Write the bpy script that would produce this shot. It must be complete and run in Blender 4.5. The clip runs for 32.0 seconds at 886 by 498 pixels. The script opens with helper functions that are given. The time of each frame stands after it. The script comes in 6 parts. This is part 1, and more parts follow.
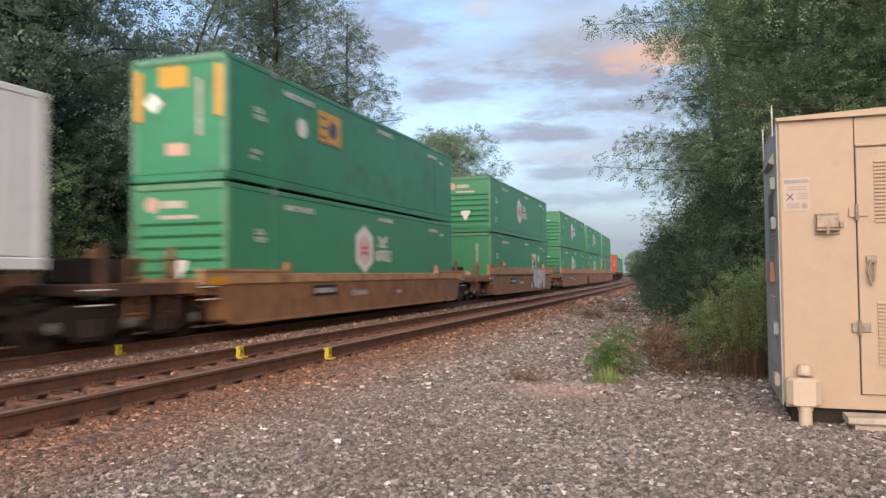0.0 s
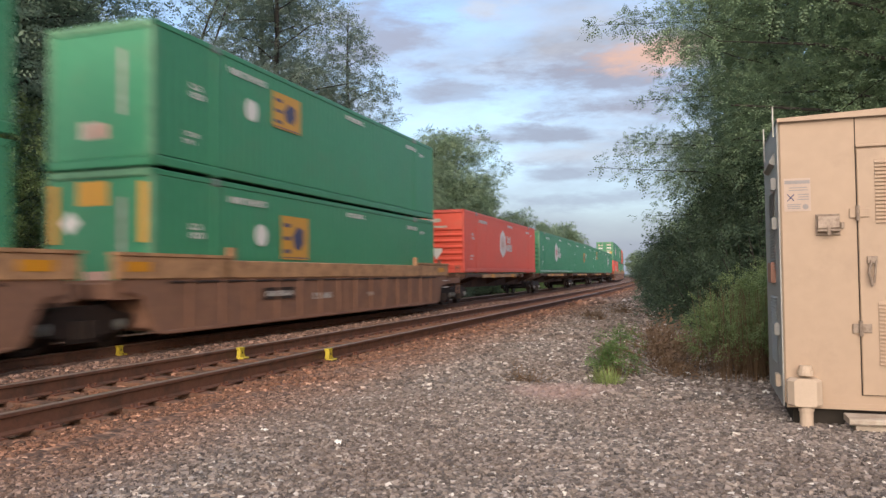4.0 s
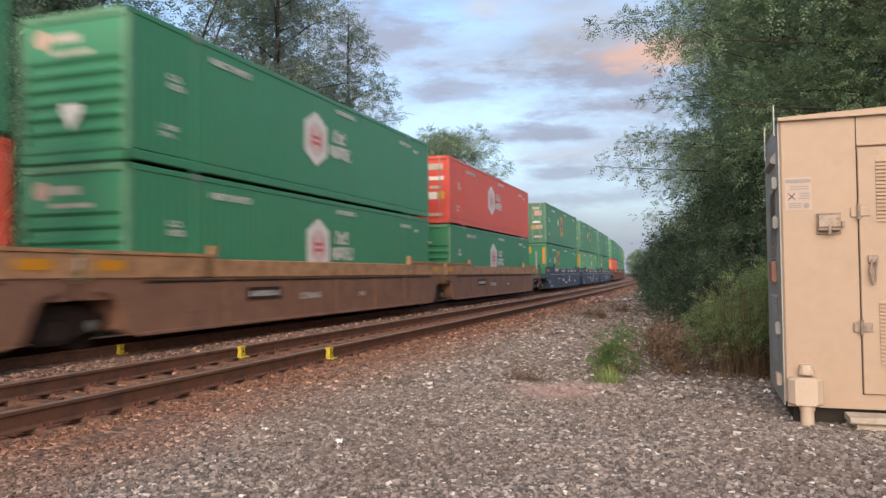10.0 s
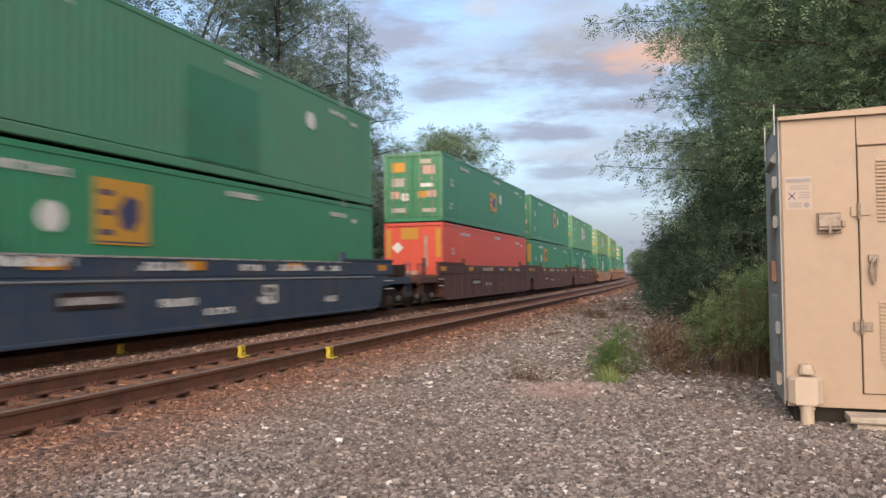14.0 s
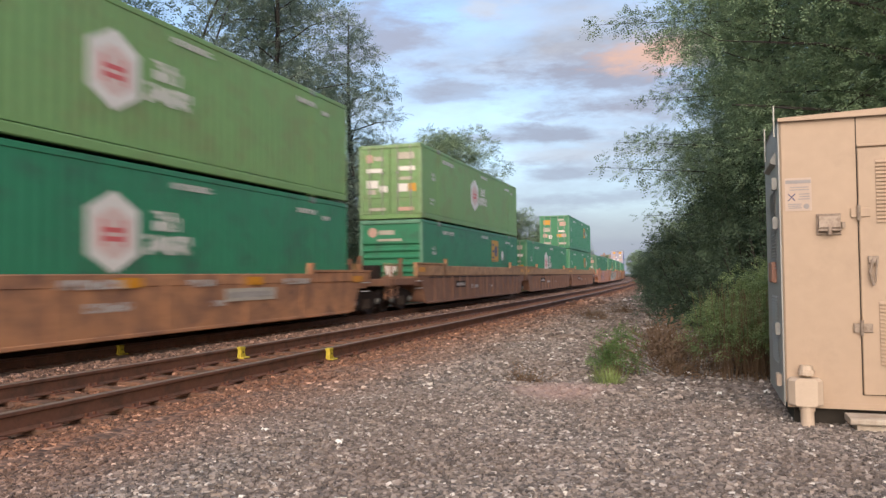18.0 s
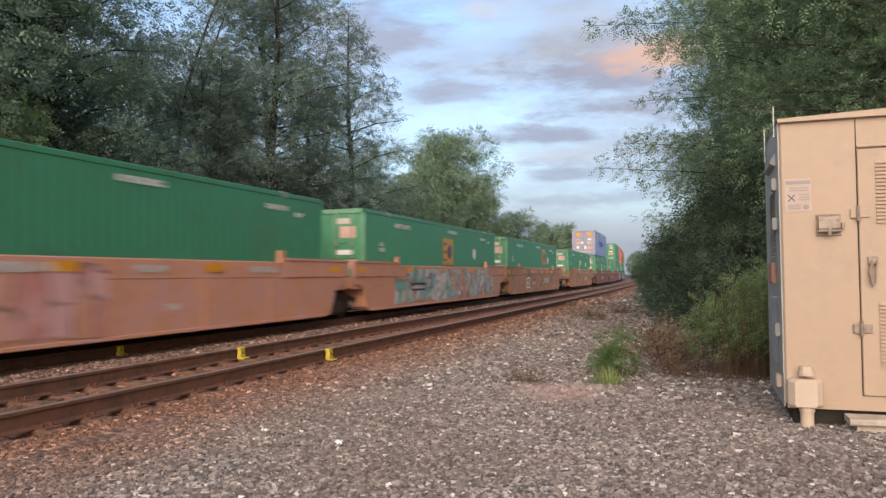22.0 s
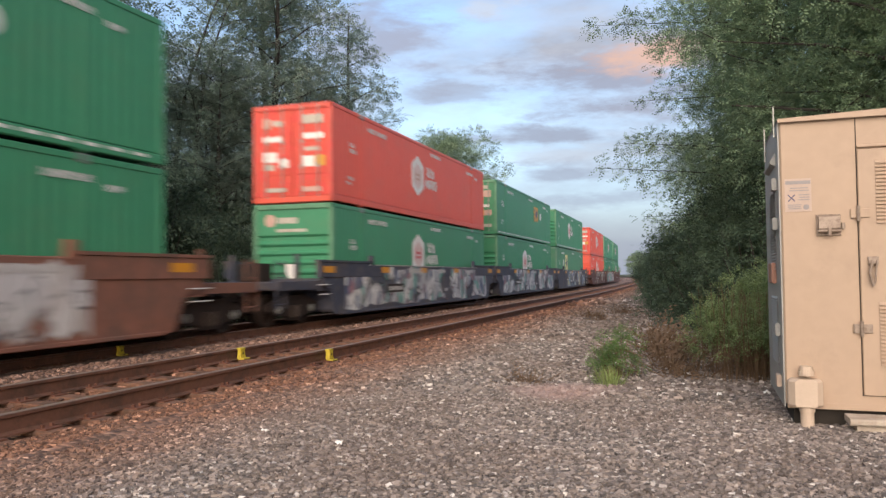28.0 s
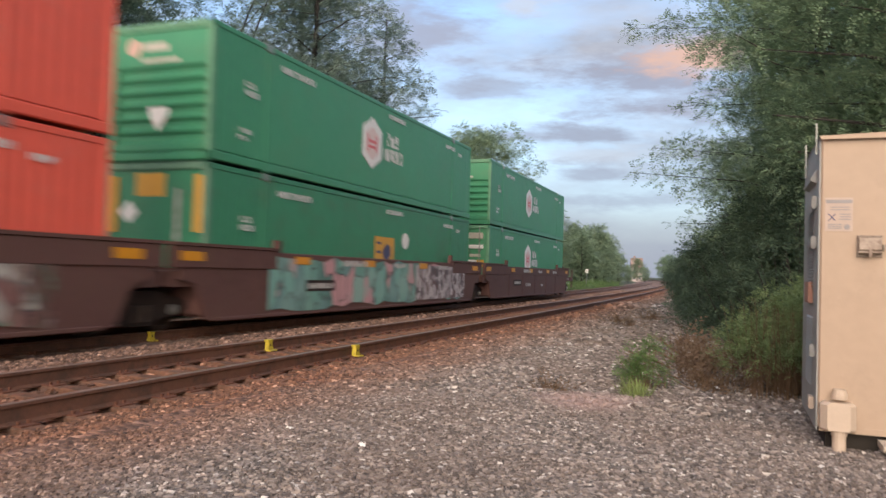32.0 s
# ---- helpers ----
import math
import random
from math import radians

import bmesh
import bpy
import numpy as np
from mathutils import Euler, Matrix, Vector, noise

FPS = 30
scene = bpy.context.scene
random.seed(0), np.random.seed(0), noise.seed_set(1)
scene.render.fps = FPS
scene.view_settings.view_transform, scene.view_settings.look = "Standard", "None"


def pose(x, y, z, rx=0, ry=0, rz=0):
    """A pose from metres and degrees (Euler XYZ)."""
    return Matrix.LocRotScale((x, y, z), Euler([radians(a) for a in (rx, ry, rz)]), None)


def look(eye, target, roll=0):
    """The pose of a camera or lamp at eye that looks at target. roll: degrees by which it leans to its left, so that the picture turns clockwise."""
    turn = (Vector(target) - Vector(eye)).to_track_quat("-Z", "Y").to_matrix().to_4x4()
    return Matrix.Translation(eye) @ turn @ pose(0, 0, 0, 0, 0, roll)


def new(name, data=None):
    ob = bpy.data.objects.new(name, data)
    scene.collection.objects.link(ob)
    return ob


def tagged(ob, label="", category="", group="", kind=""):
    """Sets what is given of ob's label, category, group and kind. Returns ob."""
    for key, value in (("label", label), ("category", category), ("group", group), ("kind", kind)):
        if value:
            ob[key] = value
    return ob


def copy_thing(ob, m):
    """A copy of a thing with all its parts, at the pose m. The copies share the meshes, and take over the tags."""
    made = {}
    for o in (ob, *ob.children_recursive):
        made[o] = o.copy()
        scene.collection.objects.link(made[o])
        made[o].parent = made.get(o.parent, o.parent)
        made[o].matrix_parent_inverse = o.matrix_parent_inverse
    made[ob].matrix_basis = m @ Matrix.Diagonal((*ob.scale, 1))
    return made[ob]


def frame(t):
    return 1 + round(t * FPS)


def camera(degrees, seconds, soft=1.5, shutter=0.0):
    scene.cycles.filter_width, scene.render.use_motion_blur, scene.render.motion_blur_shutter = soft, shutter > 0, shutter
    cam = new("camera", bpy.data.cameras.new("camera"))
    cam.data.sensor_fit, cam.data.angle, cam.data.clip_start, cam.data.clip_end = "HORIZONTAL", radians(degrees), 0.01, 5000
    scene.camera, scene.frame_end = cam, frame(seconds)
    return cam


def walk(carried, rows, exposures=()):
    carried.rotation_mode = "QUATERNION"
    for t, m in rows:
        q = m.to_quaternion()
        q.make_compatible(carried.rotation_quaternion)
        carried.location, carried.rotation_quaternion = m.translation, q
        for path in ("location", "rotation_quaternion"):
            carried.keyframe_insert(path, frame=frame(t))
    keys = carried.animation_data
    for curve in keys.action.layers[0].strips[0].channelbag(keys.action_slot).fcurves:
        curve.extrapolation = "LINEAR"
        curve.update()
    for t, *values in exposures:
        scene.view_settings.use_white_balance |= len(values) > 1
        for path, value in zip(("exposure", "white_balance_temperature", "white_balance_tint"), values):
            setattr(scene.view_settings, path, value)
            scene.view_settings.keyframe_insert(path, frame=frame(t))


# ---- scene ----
# The camera stands beside two tracks that run along +y and bend slowly to the left.
EYE = Vector((0.0, 0.0, 1.315))
TURNS = [
    (0.0, 18.991, 1.963, -0.621), (0.5, 18.986, 2.042, -0.605), (1.0, 18.99, 2.058, -0.631), (1.5, 19.004, 2.021, -0.649),
    (2.0, 19.038, 1.965, -0.627), (2.5, 19.043, 1.936, -0.624), (3.0, 19.038, 1.958, -0.62), (3.5, 19.038, 2.023, -0.62),
    (5.5, 19.047, 2.018, -0.657), (6.0, 18.99, 2.124, -0.635), (6.5, 18.978, 2.191, -0.65), (7.0, 18.98, 2.182, -0.641),
    (7.5, 19.011, 2.077, -0.631), (8.0, 19.047, 2.016, -0.615), (8.5, 19.095, 2.008, -0.629), (9.0, 19.094, 1.967, -0.628),
    (10.0, 19.099, 1.949, -0.64), (11.0, 19.091, 1.981, -0.62), (11.5, 19.09, 1.905, -0.638), (12.0, 19.095, 1.934, -0.638),
    (13.0, 19.089, 1.929, -0.65), (14.0, 19.112, 1.903, -0.629), (14.5, 19.123, 1.895, -0.617), (16.5, 19.12, 1.9, -0.61),
    (17.0, 19.104, 1.964, -0.611), (18.0, 19.099, 1.996, -0.627), (18.5, 19.105, 1.943, -0.624), (19.0, 19.104, 1.96, -0.624),
    (19.5, 19.099, 1.982, -0.64), (20.0, 19.042, 2.073, -0.64), (20.5, 18.963, 2.233, -0.625), (21.0, 18.999, 2.249, -0.64),
    (21.5, 19.041, 2.138, -0.64), (22.0, 19.086, 2.044, -0.61), (23.0, 19.09, 2.002, -0.632), (24.0, 19.099, 1.962, -0.632),
    (24.5, 19.123, 1.929, -0.61), (25.0, 19.129, 1.903, -0.621), (25.5, 19.118, 1.95, -0.632), (27.5, 19.089, 2.031, -0.623),
    (28.0, 19.089, 2.058, -0.64), (29.0, 19.095, 1.97, -0.62), (30.0, 19.099, 1.962, -0.633), (30.5, 19.091, 1.943, -0.6),
    (31.0, 18.808, 1.905, -0.312), (31.5, 19.521, 1.908, -0.326), (31.8, 20.3, 1.83, 0.4), (32.0, 21.298, 1.663, 1.711)]
# the hand gives way a little at the end
SWAY = {31.0: (0.012, 0.01, 0.016), 31.5: (0.005, 0.0, 0.013), 31.8: (-0.008, 0.006, 0.05), 32.0: (-0.017, 0.011, 0.082)}


def heading(t, yaw, pitch, roll):
    y, p = radians(yaw), radians(pitch)
    way = Vector((-math.sin(y) * math.cos(p), math.cos(y) * math.cos(p), math.sin(p)))
    eye = EYE + Vector(SWAY.get(t, (0, 0, 0)))
    return look(eye, eye + way * 10, roll)


cam = camera(60.72, 32.0, soft=1.45, shutter=0.5)
walk(cam, [(t, heading(t, a, b, c)) for t, a, b, c in TURNS], exposures=[(0, 1.34), (32, 1.34)])

# ---- sky and sun: dusk, broken cloud, a low warm sun behind the camera ----
SUN_ELEVATION, SUN_HEADING = 20.0, 171.0
world = bpy.data.worlds.new("dusk_sky")
scene.world = world
world.use_nodes = True


def build_sky():
    t = world.node_tree
    n, l = t.nodes, t.links
    n.clear()
    out, bg = n.new("ShaderNodeOutputWorld"), n.new("ShaderNodeBackground")
    sky = n.new("ShaderNodeTexSky")
    sky.sky_type = "NISHITA"
    sky.sun_disc = False
    sky.sun_elevation, sky.sun_rotation = radians(SUN_ELEVATION), radians(SUN_HEADING)
    sky.air_density, sky.dust_density, sky.ozone_density = 1.0, 1.2, 2.0
    co, mp = n.new("ShaderNodeTexCoord"), n.new("ShaderNodeMapping")
    mp.inputs["Scale"].default_value = (1.6, 1.6, 5.0)
    l.new(co.outputs["Generated"], mp.inputs["Vector"])
    big, small = n.new("ShaderNodeTexNoise"), n.new("ShaderNodeTexNoise")
    for node, s, d in ((big, 1.9, 7.0), (small, 4.6, 6.0)):
        node.inputs["Scale"].default_value, node.inputs["Detail"].default_value = s, d
        node.inputs["Roughness"].default_value = 0.55
        l.new(mp.outputs["Vector"], node.inputs["Vector"])
    cover, shade = n.new("ShaderNodeValToRGB"), n.new("ShaderNodeValToRGB")
    cover.color_ramp.elements[0].position, cover.color_ramp.elements[1].position = 0.34, 0.66
    shade.color_ramp.elements[0].position, shade.color_ramp.elements[1].position = 0.35, 0.72
    shade.color_ramp.elements[0].color, shade.color_ramp.elements[1].color = (1.75, 1.9, 2.3, 1), (2.5, 2.6, 2.95, 1)
    l.new(big.outputs["Fac"], cover.inputs["Fac"])
    l.new(small.outputs["Fac"], shade.inputs["Fac"])
    mix = n.new("ShaderNodeMix")
    mix.data_type = "RGBA"
    base = n.new("ShaderNodeMix")
    base.data_type, base.blend_type = "RGBA", "ADD"
    base.inputs["Factor"].default_value = 1.0
    base.inputs["B"].default_value = (0.24, 0.33, 0.5, 1)
    l.new(sky.outputs["Color"], base.inputs["A"])
    l.new(base.outputs["Result"], mix.inputs["A"])
    l.new(shade.outputs["Color"], mix.inputs["B"])
    l.new(cover.outputs["Color"], mix.inputs["Factor"])
    # haze towards the horizon
    up, hz, low = n.new("ShaderNodeSeparateXYZ"), n.new("ShaderNodeMapRange"), n.new("ShaderNodeMix")
    l.new(co.outputs["Generated"], up.inputs[0])
    hz.inputs["From Min"].default_value, hz.inputs["From Max"].default_value = 0.20, 0.04
    hz.inputs["To Max"].default_value = 0.9
    l.new(up.outputs["Z"], hz.inputs["Value"])
    low.data_type = "RGBA"
    low.inputs["B"].default_value = (1.42, 1.58, 2.02, 1)
    l.new(hz.outputs["Result"], low.inputs["Factor"])
    l.new(mix.outputs["Result"], low.inputs["A"])
    last = low.outputs["Result"]

    def op(kind, a, c=0.0):
        node = n.new("ShaderNodeMath")
        node.operation = kind
        for i, v in enumerate((a, c)):
            if isinstance(v, (int, float)):
                node.inputs[i].default_value = v
            else:
                l.new(v, node.inputs[i])
        return node.outputs[0]

    # single clouds over the tracks, one of them still catching the sunset: bearing and height in degrees, half sizes, thickness, colour
    bearing = op("ARCTAN2", up.outputs["X"], up.outputs["Y"])
    height = op("ARCSINE", up.outputs["Z"])
    wisp = n.new("ShaderNodeTexNoise")
    wmap = n.new("ShaderNodeMapping")
    wmap.inputs["Scale"].default_value = (7, 7, 26)
    l.new(co.outputs["Generated"], wmap.inputs["Vector"])
    l.new(wmap.outputs["Vector"], wisp.inputs["Vector"])
    wisp.inputs["Scale"].default_value, wisp.inputs["Detail"].default_value, wisp.inputs["Roughness"].default_value = 1.6, 6, 0.6
    ragged = op("MULTIPLY", op("SUBTRACT", wisp.outputs["Fac"], 0.5), 3.4)
    for az, el, w, h, thick, color in (
            (-24.4, 18.3, 7.0, 3.2, 0.75, (1.62, 1.64, 2.05)), (-16.0, 19.8, 2.5, 0.9, 0.6, (2.9, 2.95, 3.15)), (-5.6, 14.0, 7.2, 2.5, 0.85, (1.5, 1.55, 1.95)),
            (-18.0, 13.7, 4.0, 0.7, 0.6, (1.55, 1.65, 2.05)), (-2.2, 15.7, 4.6, 1.7, 1.0, (3.25, 2.2, 1.85)), (-9.8, 8.9, 5.2, 0.9, 0.5, (2.6, 2.75, 3.05)),
            (-11.5, 10.4, 6.0, 0.65, 0.8, (1.45, 1.58, 2.02)), (-9.5, 7.7, 4.4, 0.85, 0.7, (1.5, 1.66, 2.12)), (-8.0, 5.5, 5.0, 0.7, 0.6, (1.55, 1.74, 2.25))):
        dx = op("DIVIDE", op("SUBTRACT", bearing, radians(az)), radians(w))
        dz = op("DIVIDE", op("SUBTRACT", height, radians(el)), radians(h))
        away = op("SQRT", op("ADD", op("MULTIPLY", dx, dx), op("MULTIPLY", dz, dz)))
        veil = n.new("ShaderNodeMapRange")
        veil.interpolation_type = "SMOOTHSTEP"
        veil.inputs["From Min"].default_value, veil.inputs["From Max"].default_value = 1.35, 0.2
        veil.inputs["To Max"].default_value = thick
        l.new(op("ADD", away, ragged), veil.inputs["Value"])
        puff = n.new("ShaderNodeMix")
        puff.data_type = "RGBA"
        puff.inputs["B"].default_value = (*color, 1)
        l.new(veil.outputs["Result"], puff.inputs["Factor"])
        l.new(last, puff.inputs["A"])
        last = puff.outputs["Result"]
    bg.inputs["Strength"].default_value = 0.10
    l.new(last, bg.inputs["Color"])
    l.new(bg.outputs["Background"], out.inputs["Surface"])


build_sky()
sun = new("sun", bpy.data.lights.new("sun", "SUN"))
sun.data.energy, sun.data.angle, sun.data.color = 2.2, radians(75), (1.0, 0.79, 0.62)
_a, _e = radians(SUN_HEADING), radians(SUN_ELEVATION)
sun.matrix_world = look((0, 0, 0), (-math.sin(_a) * math.cos(_e), -math.cos(_a) * math.cos(_e), -math.sin(_e)))

# ---- materials ----
MATS = {}


def mat(name, color, rough=0.6, metal=0.0, vary=0.12, scale=3.0, bump=0.0, bscale=40.0, dirt=None, dirt_amount=0.35, island=0.0, rand=0.0, second=None):
    """A worn surface: base colour, broad and fine variation, optional dirt patches, relief, and change from piece to piece."""
    if name in MATS:
        return MATS[name]
    m = bpy.data.materials.new(name)
    m.use_nodes = True
    t = m.node_tree
    n, l = t.nodes, t.links
    b = n["Principled BSDF"]
    b.inputs["Roughness"].default_value, b.inputs["Metallic"].default_value = rough, metal
    b.inputs["Specular IOR Level"].default_value = 0.4
    co = n.new("ShaderNodeTexCoord")
    n1, n2 = n.new("ShaderNodeTexNoise"), n.new("ShaderNodeTexNoise")
    n1.inputs["Scale"].default_value, n1.inputs["Detail"].default_value = scale, 5
    n2.inputs["Scale"].default_value, n2.inputs["Detail"].default_value = scale * 9, 4
    l.new(co.outputs["Object"], n1.inputs["Vector"])
    l.new(co.outputs["Object"], n2.inputs["Vector"])
    add = n.new("ShaderNodeMath")
    add.operation = "ADD"
    l.new(n1.outputs["Fac"], add.inputs[0])
    l.new(n2.outputs["Fac"], add.inputs[1])
    val = n.new("ShaderNodeMapRange")
    val.inputs["From Min"].default_value, val.inputs["From Max"].default_value = 0.6, 1.4
    val.inputs["To Min"].default_value, val.inputs["To Max"].default_value = 1 - vary, 1 + vary
    l.new(add.outputs[0], val.inputs["Value"])
    hsv = n.new("ShaderNodeHueSaturation")
    hsv.inputs["Color"].default_value = (*color, 1)
    last = val.outputs["Result"]
    for amount, kind in ((island, "ShaderNodeNewGeometry"), (rand, "ShaderNodeObjectInfo")):
        if amount:
            src = n.new(kind)
            rng = n.new("ShaderNodeMapRange")
            rng.inputs["To Min"].default_value, rng.inputs["To Max"].default_value = 1 - amount, 1 + amount
            l.new(src.outputs["Random Per Island" if kind == "ShaderNodeNewGeometry" else "Random"], rng.inputs["Value"])
            mul = n.new("ShaderNodeMath")
            mul.operation = "MULTIPLY"
            l.new(last, mul.inputs[0])
            l.new(rng.outputs["Result"], mul.inputs[1])
            last = mul.outputs[0]
            if second:
                pick = n.new("ShaderNodeMix")
                pick.data_type = "RGBA"
                pick.inputs["A"].default_value, pick.inputs["B"].default_value = (*color, 1), (*second, 1)
                l.new(src.outputs["Random Per Island" if kind == "ShaderNodeNewGeometry" else "Random"], pick.inputs["Factor"])
                l.new(pick.outputs["Result"], hsv.inputs["Color"])
    l.new(last, hsv.inputs["Value"])
    col = hsv.outputs["Color"]
    if dirt:
        n3, ramp = n.new("ShaderNodeTexNoise"), n.new("ShaderNodeValToRGB")
        n3.inputs["Scale"].default_value, n3.inputs["Detail"].default_value = scale * 2.3, 8
        n3.inputs["Roughness"].default_value = 0.7
        l.new(co.outputs["Object"], n3.inputs["Vector"])
        ramp.color_ramp.elements[0].position, ramp.color_ramp.elements[1].position = 0.62 - dirt_amount * 0.5, 0.80 - dirt_amount * 0.4
        l.new(n3.outputs["Fac"], ramp.inputs["Fac"])
        mx = n.new("ShaderNodeMix")
        mx.data_type = "RGBA"
        mx.inputs["B"].default_value = (*dirt, 1)
        l.new(ramp.outputs["Color"], mx.inputs["Factor"])
        l.new(col, mx.inputs["A"])
        col = mx.outputs["Result"]
    l.new(col, b.inputs["Base Color"])
    if bump:
        n4, bp = n.new("ShaderNodeTexNoise"), n.new("ShaderNodeBump")
        n4.inputs["Scale"].default_value, n4.inputs["Detail"].default_value = bscale, 5
        bp.inputs["Strength"].default_value, bp.inputs["Distance"].default_value = bump, 0.02
        l.new(co.outputs["Object"], n4.inputs["Vector"])
        l.new(n4.outputs["Fac"], bp.inputs["Height"])
        l.new(bp.outputs["Normal"], b.inputs["Normal"])
    MATS[name] = m
    return m


# ---- mesh helpers ----
class Geo:
    def __init__(self):
        self.v, self.f = [], []

    def add(self, verts, faces):
        k = len(self.v)
        self.v += [tuple(p) for p in verts]
        self.f += [tuple(i + k for i in f) for f in faces]
        return self

    def box(self, x0, y0, z0, x1, y1, z1, c=0.0):
        """A box; c: chamfer of the edges along its longest side."""
        if c <= 0:
            p = [(x, y, z) for z in (z0, z1) for x, y in ((x0, y0), (x1, y0), (x1, y1), (x0, y1))]
            return self.add(p, [(3, 2, 1, 0), (4, 5, 6, 7), (0, 1, 5, 4), (1, 2, 6, 5), (2, 3, 7, 6), (3, 0, 4, 7)])
        dims = (x1 - x0, y1 - y0, z1 - z0)
        ax = dims.index(max(dims))
        lo, hi = (x0, y0, z0), (x1, y1, z1)
        u, w = [i for i in range(3) if i != ax]
        ring = [(lo[u] + c, lo[w]), (hi[u] - c, lo[w]), (hi[u], lo[w] + c), (hi[u], hi[w] - c), (hi[u] - c, hi[w]), (lo[u] + c, hi[w]), (lo[u], hi[w] - c), (lo[u], lo[w] + c)]
        if ax == 1:
            ring.reverse()
        p = []
        for e in (lo[ax], hi[ax]):
            for a, b in ring:
                q = [0, 0, 0]
                q[ax], q[u], q[w] = e, a, b
                p.append(q)
        f = [(i, (i + 1) % 8, 8 + (i + 1) % 8, 8 + i) for i in range(8)]
        return self.add(p, [tuple(reversed(range(8))), tuple(range(8, 16))] + f)

    def loft(self, rings, close=True):
        k = len(rings[0])
        f = []
        for j in range(len(rings) - 1):
            f += [(j * k + i, j * k + (i + 1) % k, (j + 1) * k + (i + 1) % k, (j + 1) * k + i) for i in range(k)]
        if close:
            f += [tuple(reversed(range(k))), tuple(range((len(rings) - 1) * k, len(rings) * k))]
        return self.add([p for r in rings for p in r], f)

    def tube(self, a, b, r0, r1=None, n=8):
        a, b = Vector(a), Vector(b)
        r1 = r0 if r1 is None else r1
        q = (b - a).to_track_quat("Z", "Y")
        rings = []
        for c, r in ((a, r0), (b, r1)):
            rings.append([c + q @ Vector((r * math.cos(2 * math.pi * i / n), r * math.sin(2 * math.pi * i / n), 0)) for i in range(n)])
        return self.loft(rings)

    def poly(self, pts, way):
        """A flat outline with thickness, pushed along way."""
        w = Vector(way)
        a = [Vector(p) for p in pts]
        return self.loft([a, [p + w for p in a]])

    def mesh(self, name, material):
        m = bpy.data.meshes.new(name)
        m.from_pydata(self.v, [], self.f)
        m.materials.append(material)
        m.update()
        return m


def part(name, geo, material, parent, label="", at=None):
    """Links geo (or a mesh) as one mesh object under a thing or a part."""
    ob = new(name, geo.mesh(name, material) if isinstance(geo, Geo) else geo)
    ob.parent = parent
    if at:
        ob.location = at
    if label:
        tagged(ob, label)
    return ob


def thing(name, label, category, group="", kind="", at=(0, 0, 0)):
    ob = new(name)
    ob.empty_display_size = 0.2
    ob.location = at
    return tagged(ob, label, category, group, kind)


def arrays(name, verts, quads, material):
    """A mesh from numpy arrays of vertices and equal-sized faces."""
    m = bpy.data.meshes.new(name)
    k = quads.shape[1]
    m.vertices.add(len(verts))
    m.vertices.foreach_set("co", verts.astype(np.float32).ravel())
    m.loops.add(quads.size)
    m.loops.foreach_set("vertex_index", quads.astype(np.int32).ravel())
    m.polygons.add(len(quads))
    m.polygons.foreach_set("loop_start", np.arange(0, quads.size, k, dtype=np.int32))
    m.materials.append(material)
    m.polygons.foreach_set("use_smooth", np.zeros(len(quads), dtype=bool))
    m.update(calc_edges=True)
    m.validate()
    return m


# ---- the two tracks ----
BEND = 2021.0
NEAR_TRACK, TRAIN_TRACK = -6.35, -11.20
RAIL_TOP = 0.20


def bend(s):
    return -max(s, 0.0) ** 2 / (2 * BEND)


def on_track(x, s, z):
    return pose(x + bend(s), s, z, 0, 0, math.degrees(max(s, 0.0) / BEND))


# ---- ground: one sheet, gravel by the tracks; the far track lies a little lower ----
DROP = 0.13


def lay(x, y):
    """Height of the ground."""
    k = x - bend(y)
    if k > -2.0:
        z = 0.10
    elif k > -4.8:
        z = 0.03 + 0.07 * (k + 4.8) / 2.8
    elif k > -5.42:
        z = 0.004 + 0.026 * (k + 5.42) / 0.62
    elif k > -7.5:
        z = -0.035
    elif k > -8.9:
        z = 0.015 + (k + 7.5) / 1.4 * 0.13
    elif k > -14.2:
        z = 0.015 - DROP
    else:
        z = 0.015 - DROP - min(0.5, (-14.2 - k) * 0.14)
    return z


